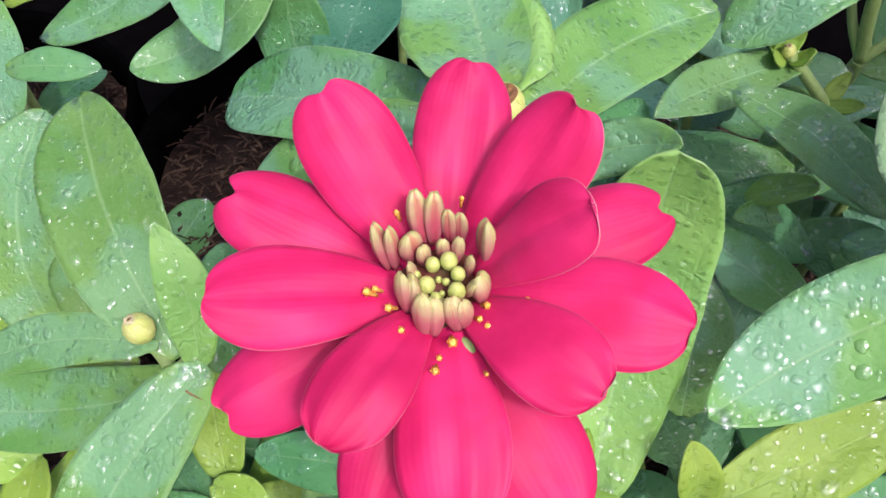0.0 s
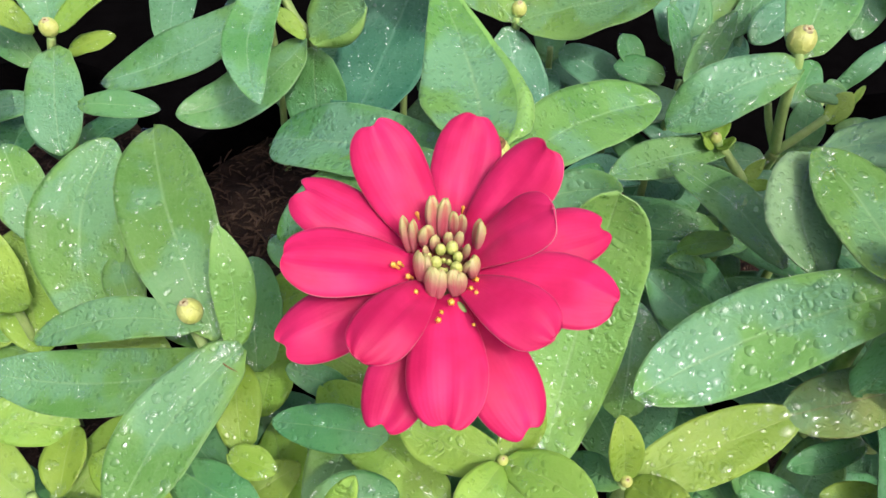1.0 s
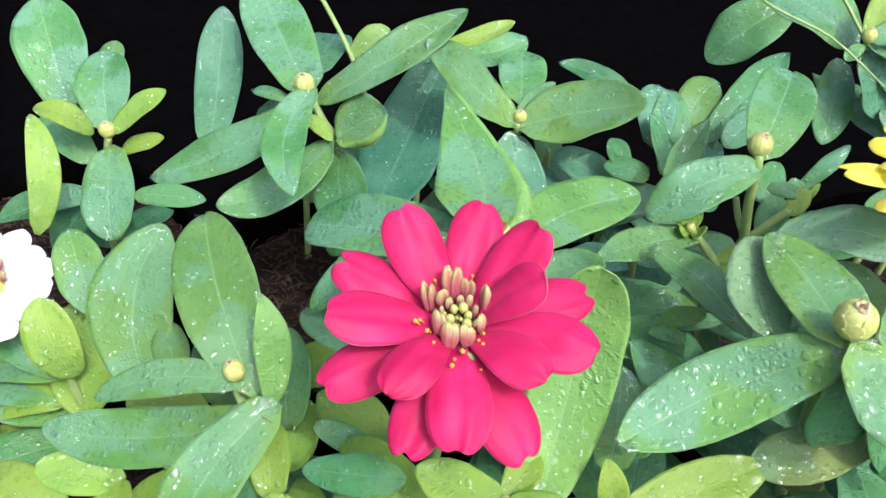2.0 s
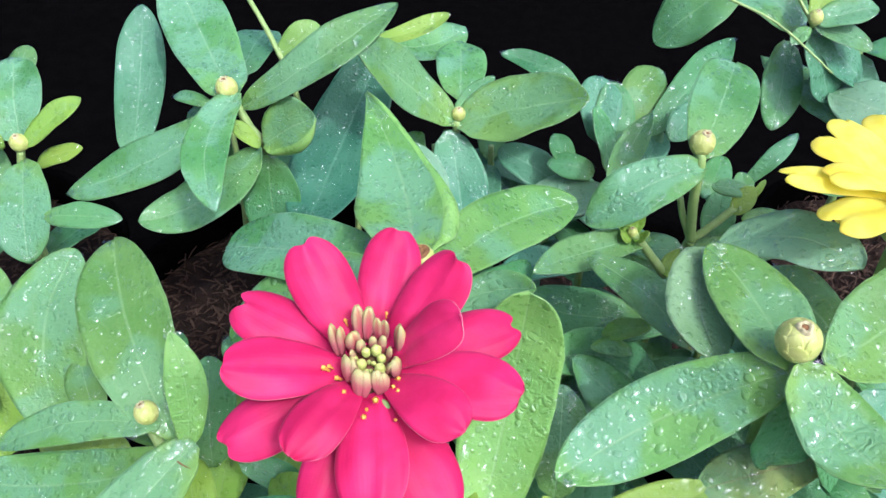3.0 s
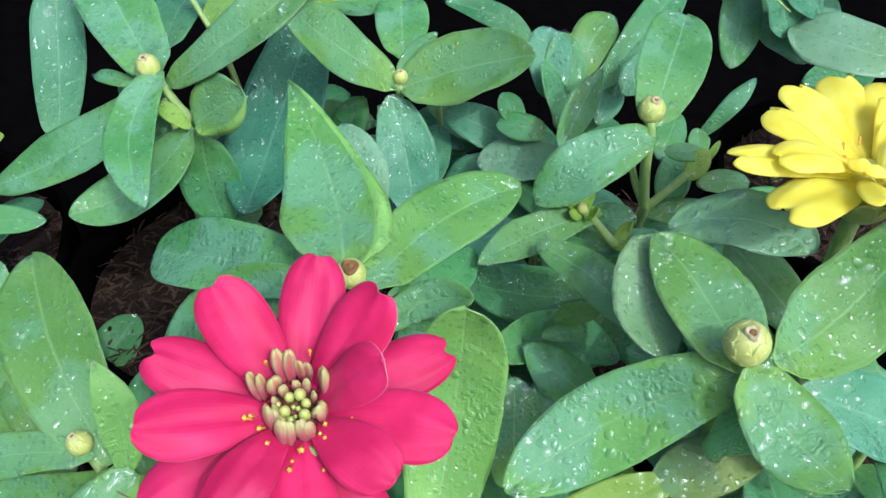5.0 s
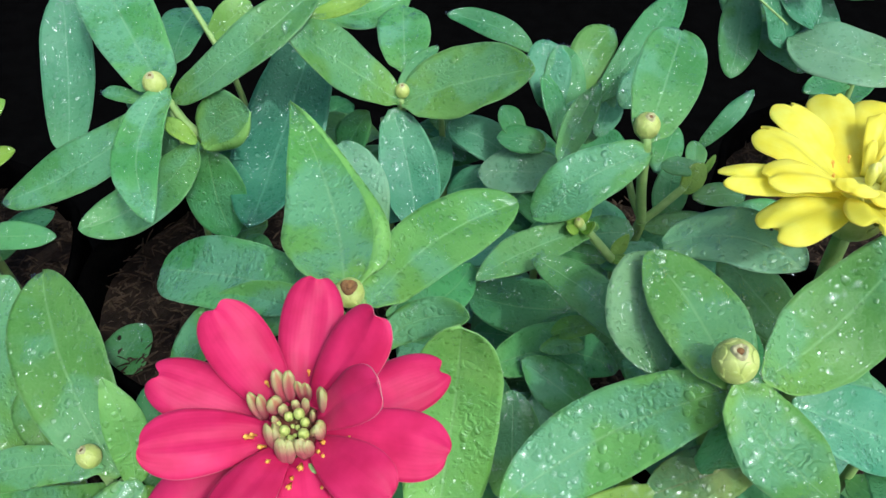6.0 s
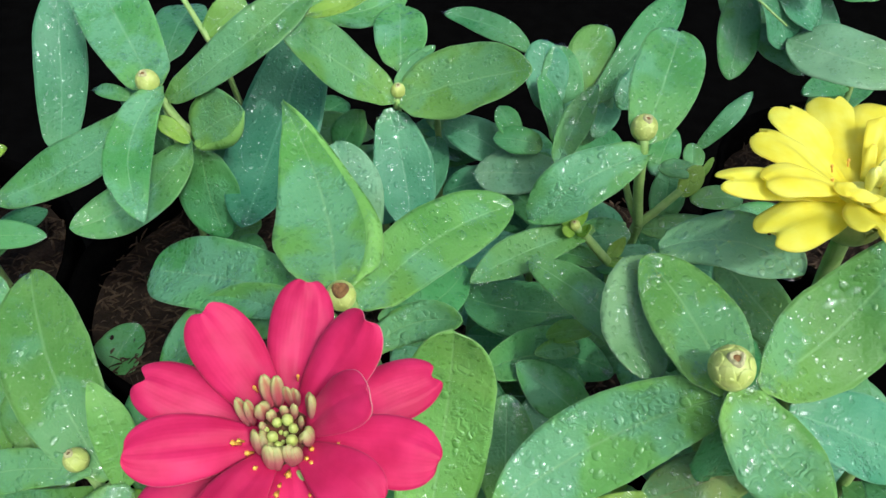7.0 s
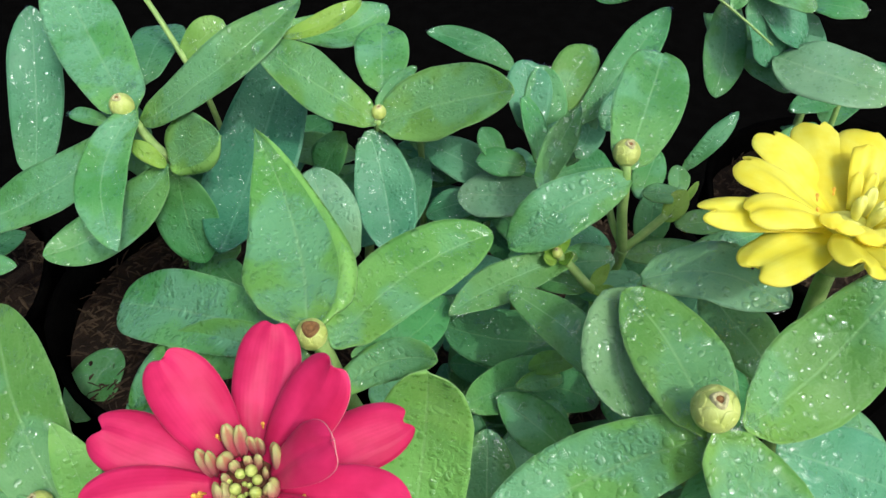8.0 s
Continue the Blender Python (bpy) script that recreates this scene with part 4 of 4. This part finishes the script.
leaf(L, (-44.7, 92.2, 124.2), (-65.5, 55.8, 107.6), 18.8, 0.03, 0.06, 0, FRESH, 0.15)
leaf(L, (-52.2, 94.9, 114.3), (-120.3, 98.7, 93.9), 17.9, -0.05, -0.06, 0, FRESH, 0.15)
leaf(L, (-95.9, 118.4, 93.1), (-100.0, 160.8, 125.4), 27.5, 0.08, -0.11, 0, FRESH, 0.15)
leaf(L, (-122.2, 144.5, 96.2), (-137.6, 165.1, 116.2), 17.4, 0.08, 0.00, 0, FRESH, 0.15)
leaf(L, (-82.7, 114.9, 99.3), (-93.2, 133.4, 107.4), 11.6, 0.08, 0.00, 0, FRESH, 0.15)
leaf(L, (-46.3, 101.7, 100.1), (-51.7, 128.2, 115.8), 15.7, 0.08, 0.00, 0, GREEN, 0.15)
leaf(L, (-26.3, 117.1, 121.5), (-46.6, 127.5, 123.3), 11.4, 0.08, 0.00, 0, FRESH, 0.15)
leaf(L, (-8.7, 73.9, 121.4), (-36.5, 80.8, 111.7), 11.1, -0.03, 0.01, 0, GREEN, 0.15)
leaf(L, (-93.8, 90.4, 82.9), (-118.8, 88.3, 88.2), 13.1, 0.08, 0.00, 0, YOUNG, 0.15)
leaf(L, (-95.4, 90.9, 83.4), (-93.0, 72.4, 79.5), 11.8, 0.08, 0.00, 0, YOUNG, 0.15)
leaf(L, (-49.6, 81.2, 94.3), (-36.6, 77.6, 93.2), 8.5, 0.08, 0.00, 0, YOUNG, 0.7)
leaf(L, (-46.5, 82.4, 92.7), (-52.0, 102.4, 103.5), 12.9, 0.08, 0.00, 0, YOUNG, 0.15)
leaf(L, (-38.0, 100.4, 105.6), (-20.4, 99.0, 97.2), 8.2, 0.08, 0.00, 0, GREEN, 0.15)
leaf(L, (-107.5, 75.0, 68.3), (-123.9, 82.9, 76.1), 12.2, 0.08, 0.00, 0, GREEN, 0.15)
leaf(L, (-63.6, 79.6, 86.1), (-38.7, 68.3, 88.7), 13.8, 0.08, 0.00, 0, GREEN, 0.15)
leaf(L, (-71.6, 107.8, 96.2), (-99.8, 111.8, 93.5), 14.4, 0.08, 0.00, 0, YOUNG, 0.15)
leaf(L, (-71.4, 106.8, 94.9), (-82.3, 93.5, 86.7), 11.8, 0.08, 0.00, 0, YOUNG, 0.15)
leaf(L, (-82.8, 124.8, 93.4), (-58.9, 117.0, 91.5), 13.1, 0.08, 0.00, 0, FRESH, 0.15)
leaf(L, (-51.7, 126.4, 94.9), (-28.5, 133.3, 103.2), 15.8, 0.08, 0.00, 0, YOUNG, 0.15)
leaf(L, (-40.3, 117.0, 99.1), (-16.1, 106.2, 93.6), 16.8, 0.08, 0.00, 0, YOUNG, 0.15)
leaf(L, (-44.7, 118.8, 93.6), (-46.3, 98.1, 84.1), 14.2, 0.08, 0.00, 0, YOUNG, 0.15)
leaf(L, (-134.5, 155.4, 91.9), (-125.2, 125.8, 63.6), 25.2, 0.08, 0.00, 0, YOUNG, 0.15)
leaf(L, (-51.0, 92.0, 121.0), (-43.5, 86.0, 122.0), 2.8, 0.2, 0.1, 30, M_BROWN, 0.8, 0.0)
undergrowth(L, -72, 104, 35, 90, 4, 42, (-200, 30))
undergrowth(L, -100, 72, 40, 80, 4, 40, (0, 360), (YOUNG, YOUNG, GREEN))
undergrowth(L, -60, 68, 40, 88, 5, 40, (0, 360), (YOUNG, YOUNG, FRESH))
undergrowth(L, -130, 130, 40, 85, 4, 40, (90, 300), (FRESH, WAXY, YOUNG))

N = plant(6, 70, "young potted zinnia shoot with yellow-green top leaves")
stem(N, ((6, 70, 5), (8, 70, 60), (14, 68, 112), (15.8, 67.6, 126)), 2.0, 1.5)
bud(N, (15.8, 67.4, 127.4), UP, 1.1)
leaf(N, (15.8, 67.6, 126.2), (-6.1, 74.4, 127.4), 11.8, -0.01, -0.04, 0, YOUNG, 0.15)
leaf(N, (16.0, 67.4, 126.0), (33.5, 55.8, 131.3), 11.3, 0.02, -0.06, 0, YOUNG, 0.15)
leaf(N, (15.6, 67.1, 125.7), (6.8, 52.5, 128.4), 9.0, 0.08, 0.00, 0, YOUNG, 0.15)
leaf(N, (16.1, 68.4, 125.5), (23.0, 81.4, 128.2), 9.0, 0.08, 0.00, 0, YOUNG, 0.15)
leaf(N, (-17.3, 50.9, 127.2), (-12.3, 53.4, 142.0), 5.9, 0.08, 0.00, 0, YOUNG, 0.15)
leaf(N, (-24.9, 62.0, 110.2), (-5.4, 67.4, 108.3), 12.5, 0.08, 0.00, 0, GREEN, 0.15)
leaf(N, (-16.1, 106.2, 93.6), (-30.9, 95.5, 88.6), 11.8, 0.08, 0.00, 0, FRESH, 0.15)
undergrowth(N, 8, 70, 35, 105, 4, 42, (0, 360), (YOUNG, YOUNG, FRESH))
undergrowth(N, -25, 62, 45, 98, 5, 40, (0, 360), (YOUNG, YOUNG, FRESH))

M = plant(52, 92, "young potted zinnia shoot with glossy yellow-green leaves")
stem(M, ((52, 92, 5), (50, 86, 60), (44, 71, 105), (43.1, 69.2, 119)), 2.0, 1.5)
bud(M, (43.1, 69.0, 120.2), UP, 1.3)
leaf(M, (43.2, 69.2, 119.1), (81.9, 84.9, 128.1), 14.5, -0.01, -0.00, 0, YOUNG, 0.15)
leaf(M, (43.0, 69.5, 119.3), (38.2, 73.5, 138.4), 7.8, 0.08, 0.00, 0, YOUNG, 0.15)
leaf(M, (43.5, 69.1, 118.9), (54.6, 57.8, 126.0), 10.4, 0.08, 0.00, 0, YOUNG, 0.15)
leaf(M, (42.5, 68.8, 118.7), (32.0, 77.9, 110.9), 8.4, 0.08, 0.00, 0, GREEN, 0.15)
leaf(M, (119.9, 99.9, 96.3), (96.6, 105.5, 101.9), 15.2, 0.08, 0.00, 0, DRY, 0.15)
leaf(M, (108.1, 91.9, 106.8), (86.8, 84.3, 105.3), 7.1, 0.08, 0.00, 0, GREEN, 0.15)
leaf(M, (110.4, 75.3, 107.5), (91.1, 76.0, 108.4), 9.1, 0.08, 0.00, 0, YOUNG, 0.15)
leaf(M, (76.3, 85.2, 96.6), (94.6, 76.9, 95.3), 10.8, 0.08, 0.00, 0, GREEN, 0.15)
leaf(M, (53.1, 103.8, 100.8), (69.7, 127.5, 119.2), 17.1, 0.08, -0.02, 0, WAXY, 0.15)
leaf(M, (51.1, 108.1, 91.1), (34.6, 113.9, 96.9), 11.4, 0.08, 0.00, 0, GREEN, 0.15)
undergrowth(M, 52, 88, 35, 95, 5, 42)
undergrowth(M, 80, 74, 45, 95, 4, 38, (0, 360), (GREEN, YOUNG))

H = plant(-170, 252, "potted zinnia with narrow pale leaves in a whorl")
stem(H, ((-170, 252, 5), (-168, 246, 60), (-156, 234, 100), (-152.4, 232, 112)), 2.0, 1.5)
bud(H, (-152.4, 232.6, 115.5), UP, 3.4)
leaf(H, (-152.6, 234.0, 113.8), (-163.8, 267.0, 133.7), 23.2, 0.08, 0.00, 0, WAXY, 0.15)
leaf(H, (-150.6, 233.0, 113.6), (-130.3, 246.7, 129.0), 10.8, 0.08, 0.00, 0, YOUNG, 0.15)
leaf(H, (-151.0, 230.1, 109.0), (-141.4, 195.8, 86.0), 21.8, 0.08, 0.00, 0, WAXY, 0.15)
leaf(H, (-158.6, 231.8, 112.8), (-179.8, 229.5, 124.4), 10.8, 0.22, 0.04, 0, YOUNG, 0.15)
leaf(H, (-176.8, 250.3, 113.4), (-196.0, 280.5, 150.6), 30.2, 0.07, 0.01, 0, WAXY, 0.15)
leaf(H, (-166.7, 268.4, 119.7), (-166.5, 284.0, 130.8), 11.9, 0.08, 0.00, 0, WAXY, 0.15)
leaf(H, (-166.4, 187.9, 92.4), (-174.1, 217.5, 128.7), 12.1, 0.09, 0.09, 20, YOUNG, 0.15)
leaf(H, (-150.0, 235.1, 103.4), (-133.5, 243.3, 107.6), 8.8, 0.08, 0.00, 0, YOUNG, 0.15)
leaf(H, (-163.1, 234.4, 97.1), (-188.8, 248.1, 110.9), 16.2, 0.08, 0.00, 0, GREEN, 0.15)
leaf(H, (-164.4, 226.7, 84.5), (-184.9, 223.3, 80.7), 13.1, 0.08, 0.00, 0, WAXY, 0.15)
leaf(H, (-119.0, 180.2, 122.0), (-91.9, 178.3, 124.0), 9.7, 0.08, 0.00, 0, GREEN, 0.15)
leaf(H, (-126.1, 128.1, 82.1), (-138.4, 140.8, 105.7), 17.1, 0.12, -0.04, 0, YOUNG, 0.15)
undergrowth(H, -172, 246, 30, 80, 3, 40, (60, 300))

T = plant(206, 318, "potted zinnia in the back row with drooping waxy leaves")
stem(T, ((228, 322, 5), (230, 330, 90), (197, 308, 142), (163.4, 285.5, 160)), 2.2, 1.4)
stem(T, ((163.4, 285.5, 160), (138, 304, 186), (109.9, 274.9, 179.6), (136, 259, 171), (158.2, 246.8, 157.5)), 0.8, 0.35, None, "twig")
bud(T, (163.4, 285.4, 163), UP, 3.0)
leaf(T, (167.8, 389.8, 137.8), (128.6, 381.1, 103.9), 32.6, 0.08, 0.00, 0, GREEN, 0.15)
leaf(T, (166.7, 298.4, 152.4), (130.9, 334.2, 165.0), 32.4, 0.08, 0.00, 0, WAXY, 0.15)
leaf(T, (163.3, 286.1, 161.1), (172.2, 304.1, 175.1), 10.6, 0.08, 0.00, 0, YOUNG, 0.15)
leaf(T, (163.9, 285.6, 160.6), (187.2, 285.8, 168.4), 14.0, 0.08, 0.00, 0, WAXY, 0.15)
leaf(T, (163.9, 284.9, 159.6), (188.7, 279.9, 153.3), 12.8, 0.08, 0.00, 0, WAXY, 0.15)
leaf(T, (162.0, 284.5, 159.2), (154.8, 279.8, 153.6), 6.4, 0.08, 0.00, 0, WAXY, 0.15)
leaf(T, (166.2, 309.2, 141.9), (160.3, 280.6, 111.9), 18.3, 0.08, 0.00, 0, WAXY, 0.15)
leaf(T, (170.7, 298.3, 125.4), (191.8, 278.4, 116.7), 18.8, 0.08, 0.00, 0, WAXY, 0.15)
leaf(T, (216.6, 252.3, 133.1), (179.0, 279.6, 132.6), 28.8, 0.05, -0.07, 0, PALE, 0.15)
leaf(T, (169.3, 295.5, 123.7), (173.9, 331.0, 123.0), 22.2, 0.08, 0.00, 0, WAXY, 0.15)
leaf(T, (212.2, 283.3, 148.5), (194.9, 296.6, 146.5), 13.6, 0.08, 0.00, 0, GREEN, 0.15)
leaf(T, (165.4, 287.3, 154.7), (178.5, 278.9, 128.5), 18.9, 0.08, 0.00, 0, TEAL, 0.15)
leaf(T, (166.5, 292.9, 153.6), (193.1, 284.4, 135.1), 20.8, 0.08, 0.00, 0, TEAL, 0.15)
leaf(T, (193.7, 297.1, 142.7), (194.8, 280.3, 114.2), 18.4, 0.08, 0.00, 0, TEAL, 0.15)
undergrowth(T, 240, 318, 40, 92, 3, 45)


# ---- blooms ----
def magenta_bloom():
    ob = plant(-4, 112, "zinnia in full bloom with one bright magenta flower")
    stem(ob, ((-4, 112, 5), (-4, 108, 70), (0, 86, 140), (0.6, 78, 168)), 2.6, 2.0)
    head, c, x, y, n = flower_core(ob, (0.6, 76.8, 173.3), (0.0, -0.31, 0.95), "magenta zinnia flower with cream and green centre")
    # direction, reach, height of the tip, width, arch, twist, foot height, upturned rim, side of the rim, crease, notch
    petals = ((22, 31.2, 0.2, 11.8, 2.0, 4, -1.0, 0.0, 0, 0.6, 0.8), (-59, 31.2, -2.2, 13.0, 2.0, -4, -1.0, 0.0, 0, 0.5, 0.5),
              (-107, 29.4, -3.0, 11.6, 1.5, 3, -1.0, 0.0, 0, 0.5, 0.6), (-150, 31.2, -1.8, 12.4, 1.5, -5, -1.0, 0.4, 0, 0.7, 0.5),
              (160, 28.8, 7.6, 12.0, 1.0, 3, -1.0, 0.0, 0, 0.6, 0.9), (84, 29.6, 6.6, 12.4, 0.5, 4, -0.6, 0.0, 0, 1.0, 0.5),
              (126, 25.6, 13.2, 12.6, 0.0, -4, 0.4, 0.0, 0, 0.6, 0.6), (50, 24.2, 14.4, 12.4, 0.0, -8, 0.4, 0.0, 0, 0.6, 0.5),
              (-12, 29.0, 7.4, 12.8, 2.0, 6, 0.4, 0.3, 0, 0.6, 0.3), (-171, 26.8, 9.6, 12.6, 1.4, 0, 0.6, 0.0, 0, 0.7, 0.2),
              (-85, 28.2, 3.0, 13.2, 2.4, 2, 0.4, 1.2, 1, 0.5, 0.4), (15, 16.6, 17.6, 9.8, 2.0, 10, 1.6, 0.7, 0, 0.3, 0.0),
              (-38, 22.8, 8.8, 11.2, 3.2, 2, 1.2, 2.2, 0, 0.4, 0.2), (-122, 23.2, 7.6, 10.8, 3.2, 0, 1.0, 2.2, 0, 0.5, 0.2))
    for k, (phi, reach, height, width, arch, twist, h0, lip, side, fold, notch) in enumerate(petals):
        petal(head, c, x, y, n, phi, reach, height, width, arch, twist, M_PINK, 3.0 if k < 6 else 3.6, notch, 0.5, h0, M_PINK_BACK, lip, side, fold)
    # young rays, still rolled: foot, tip, height of the tip, width
    rolled = ((-6.4, 2.0, -7.8, 4.9, 8.5, 2.0), (-5.6, 2.1, -6.1, 4.6, 8.2, 1.9), (-2.5, 5.1, -3.3, 8.9, 9.0, 2.2), (-1.2, 5.1, -1.0, 8.7, 9.0, 2.1),
              (0.9, 5.3, 0.6, 7.2, 7.6, 1.6), (2.0, 5.3, 2.1, 6.9, 7.4, 1.6), (5.1, 2.3, 5.1, 5.5, 8.5, 2.7), (-3.7, 3.2, -3.8, 4.3, 7.0, 2.7),
              (-4.1, -3.2, -4.5, -0.4, 7.0, 2.3), (-3.3, -3.4, -3.3, -0.9, 6.6, 2.1), (-1.9, -6.0, -2.0, -3.0, 7.0, 2.3), (-0.8, -6.1, -0.7, -3.2, 6.8, 2.2),
              (2.0, -5.4, 1.2, -3.1, 7.0, 2.2), (3.0, -5.0, 2.4, -3.4, 6.6, 2.0), (4.8, -1.8, 4.4, -0.1, 6.3, 2.6))
    for bx, by, tx, ty, ht, wide in rolled:
        base = c + (x * bx + y * by) * 0.001 + n * 0.0022
        top = c + (x * tx + y * ty) * 0.001 + n * ht * 0.001
        inward = (x * -bx + y * -by).normalized()
        quill(head, base, top - base, inward * -1, (top - base).length * 0.96, wide * 0.00058, M_QUILL, "young_ray")
    for k in range(10):
        g = 0.35 + 0.628 * k + rng.uniform(-0.12, 0.12)
        rad = math.cos(g) * x + math.sin(g) * y
        base = c + rad * 0.0031 + n * 0.0022
        quill(head, base, n + rad * rng.uniform(0.0, 0.35) + y * 0.15, rad * -1, rng.uniform(0.0030, 0.0042), rng.uniform(0.00075, 0.00105), M_QUILL, "young_ray")
    for px, py, r in ((-1.1, 1.7, 0.92), (0.8, 2.1, 1.08), (1.9, 0.6, 0.9), (1.8, -1.6, 1.08), (-1.7, -0.9, 1.05), (-0.6, -2.4, 0.8), (-3.0, 0.5, 0.6), (0.5, -0.2, 0.5), (-0.4, 0.1, 0.45), (0.1, -1.6, 0.4)):
        p = c + (x * px + y * py) * 0.001 + n * (0.0030 + 0.0016 * r)
        v, f = ovoid(p, x, y, n, r / 1000, r * 1.6 / 1000, 12, 8)
        solid("disc_bud", v, f, M_PISTIL, head, "small yellow-green disc bud")
    for px, py, size in ((-8.5, -1.7, 1.1), (-7.6, -1.3, 0.8), (-5.9, -3.5, 1.0), (-4.4, -6.1, 0.9), (-0.4, -10.6, 1.0), (0.0, -9.2, 0.7), (1.4, -7.3, 1.2), (5.3, -5.4, 1.0), (4.4, -4.6, 0.8), (5.2, -3.0, 0.9), (6.6, 0.0, 0.7), (-5.6, 8.2, 0.8), (2.1, 10.2, 0.7), (5.3, -10.9, 0.6), (9.9, -2.2, 0.6)):
        rad = (x * px + y * py).normalized()
        star_floret(head, c + (x * px + y * py) * 0.001 + n * 0.0040, n + rad * 0.5, size / 1000)
    # small green scales between the florets
    for px, py, turn in ((3.3, -7.5, -1.0), (-6.2, -4.6, -2.5), (7.0, -2.4, -0.3), (-3.0, -7.0, -2.0)):
        rad = math.cos(turn) * x + math.sin(turn) * y
        p = c + (x * px + y * py) * 0.001 + n * 0.0016
        v, f = ovoid(p, rad, n.cross(rad) * 0.45, n, 0.0016, 0.0006, 10, 6)
        solid("scale", v, f, M_STEM, head, "green scale between the florets")
    return ob


def yellow_bloom():
    ob = plant(146, 128, "zinnia in full bloom with one double bright yellow flower")
    stem(ob, ((146, 128, 5), (140, 128, 80), (128, 128, 150), (127, 130, 178)), 2.6, 2.0)
    head, c, x, y, n = flower_core(ob, (126.0, 129.1, 182.9), (0.05, 0.12, 1.0), "double yellow zinnia flower with crowded petals", M_LEMON)
    for phi, reach, height, width in ((180, 35, 4, 12), (146, 27, 8, 15), (113, 29.5, 9, 14), (86, 31, 10, 14.5), (61, 31, 10, 14.5), (38, 31, 9, 14), (14, 32, 8, 14), (-10, 31, 8, 14), (-36, 30, 8, 13), (-62, 27, 8, 13), (-90, 24, 8, 12), (-114, 25, 7, 12), (-150, 33.5, 1, 14)):
        petal(head, c, x, y, n, phi, reach, height + 1, width, 2.0, rng.uniform(-8, 8), M_YELLOW, 3.5, 1.2, 1.0, 0.0, None, 0.0, 0, 0.8, 3.4)
    for phi, reach, height, width in ((-171, 27, 7, 12), (64, 17, 13, 7), (40, 18, 11, 10), (5, 20, 10, 12), (-45, 19, 9, 12), (-100, 16, 8, 10), (-135, 15, 8, 9)):
        petal(head, c, x, y, n, phi, reach, height + 1, width, 2.5, rng.uniform(-10, 10), M_YELLOW, 4.5, 0.5, 1.5, 2.0, None, 0.0, 0, 0.7, 3.2)
    speck(head, (98.0, 113.5, 187.6), (-0.19, -0.49, 0.85), 0.4)
    for k in range(13):
        g = 1.9 - 2.4 * k if k < 5 else 1.5 - 0.42 * (k - 5)
        rad = math.cos(g) * x + math.sin(g) * y
        r = 0.0012 + 0.0003 * k if k < 5 else 0.0052
        quill(head, c + rad * r + x * 0.002 + n * 0.002, n + rad * (0.1 + 0.05 * k), rad, 0.0052 + 0.00045 * k, 0.0013, M_LEMON if k < 5 else M_YELLOW, "young_ray")
    for k in range(5):
        g = k * 0.7 + 0.3
        rad = math.cos(g) * x + math.sin(g) * y
        star_floret(head, c + rad * 0.0085 + n * 0.0045, n + rad * 0.4, 0.0008)
    return ob


def white_bloom():
    ob = plant(-168, 128, "zinnia in bloom with one plain white flower")
    stem(ob, ((-168, 128, 5), (-166, 130, 60), (-160.2, 146.6, 100.0)), 2.2, 1.8)
    head, c, x, y, n = flower_core(ob, (-160.2, 146.6, 102.0), (0.1, -0.2, 0.97), "white zinnia flower", M_PISTIL)
    for k in range(13):
        petal(head, c, x, y, n, -25 + 27.7 * k, rng.uniform(21, 25), rng.uniform(1, 6), 11, 1.5, rng.uniform(-8, 8), M_WHITE, 4.5, 0.06, 1.0, 0.0)
    for k in range(12):
        g = k * 2.4
        rad = math.cos(g) * x + math.sin(g) * y
        quill(head, c + rad * (0.002 + 0.0004 * k) + n * 0.003, n + rad * 0.3, rad * -1, 0.005, 0.0014, M_QUILL, "young_ray")
    return ob


magenta_bloom()
yellow_bloom()
white_bloom()
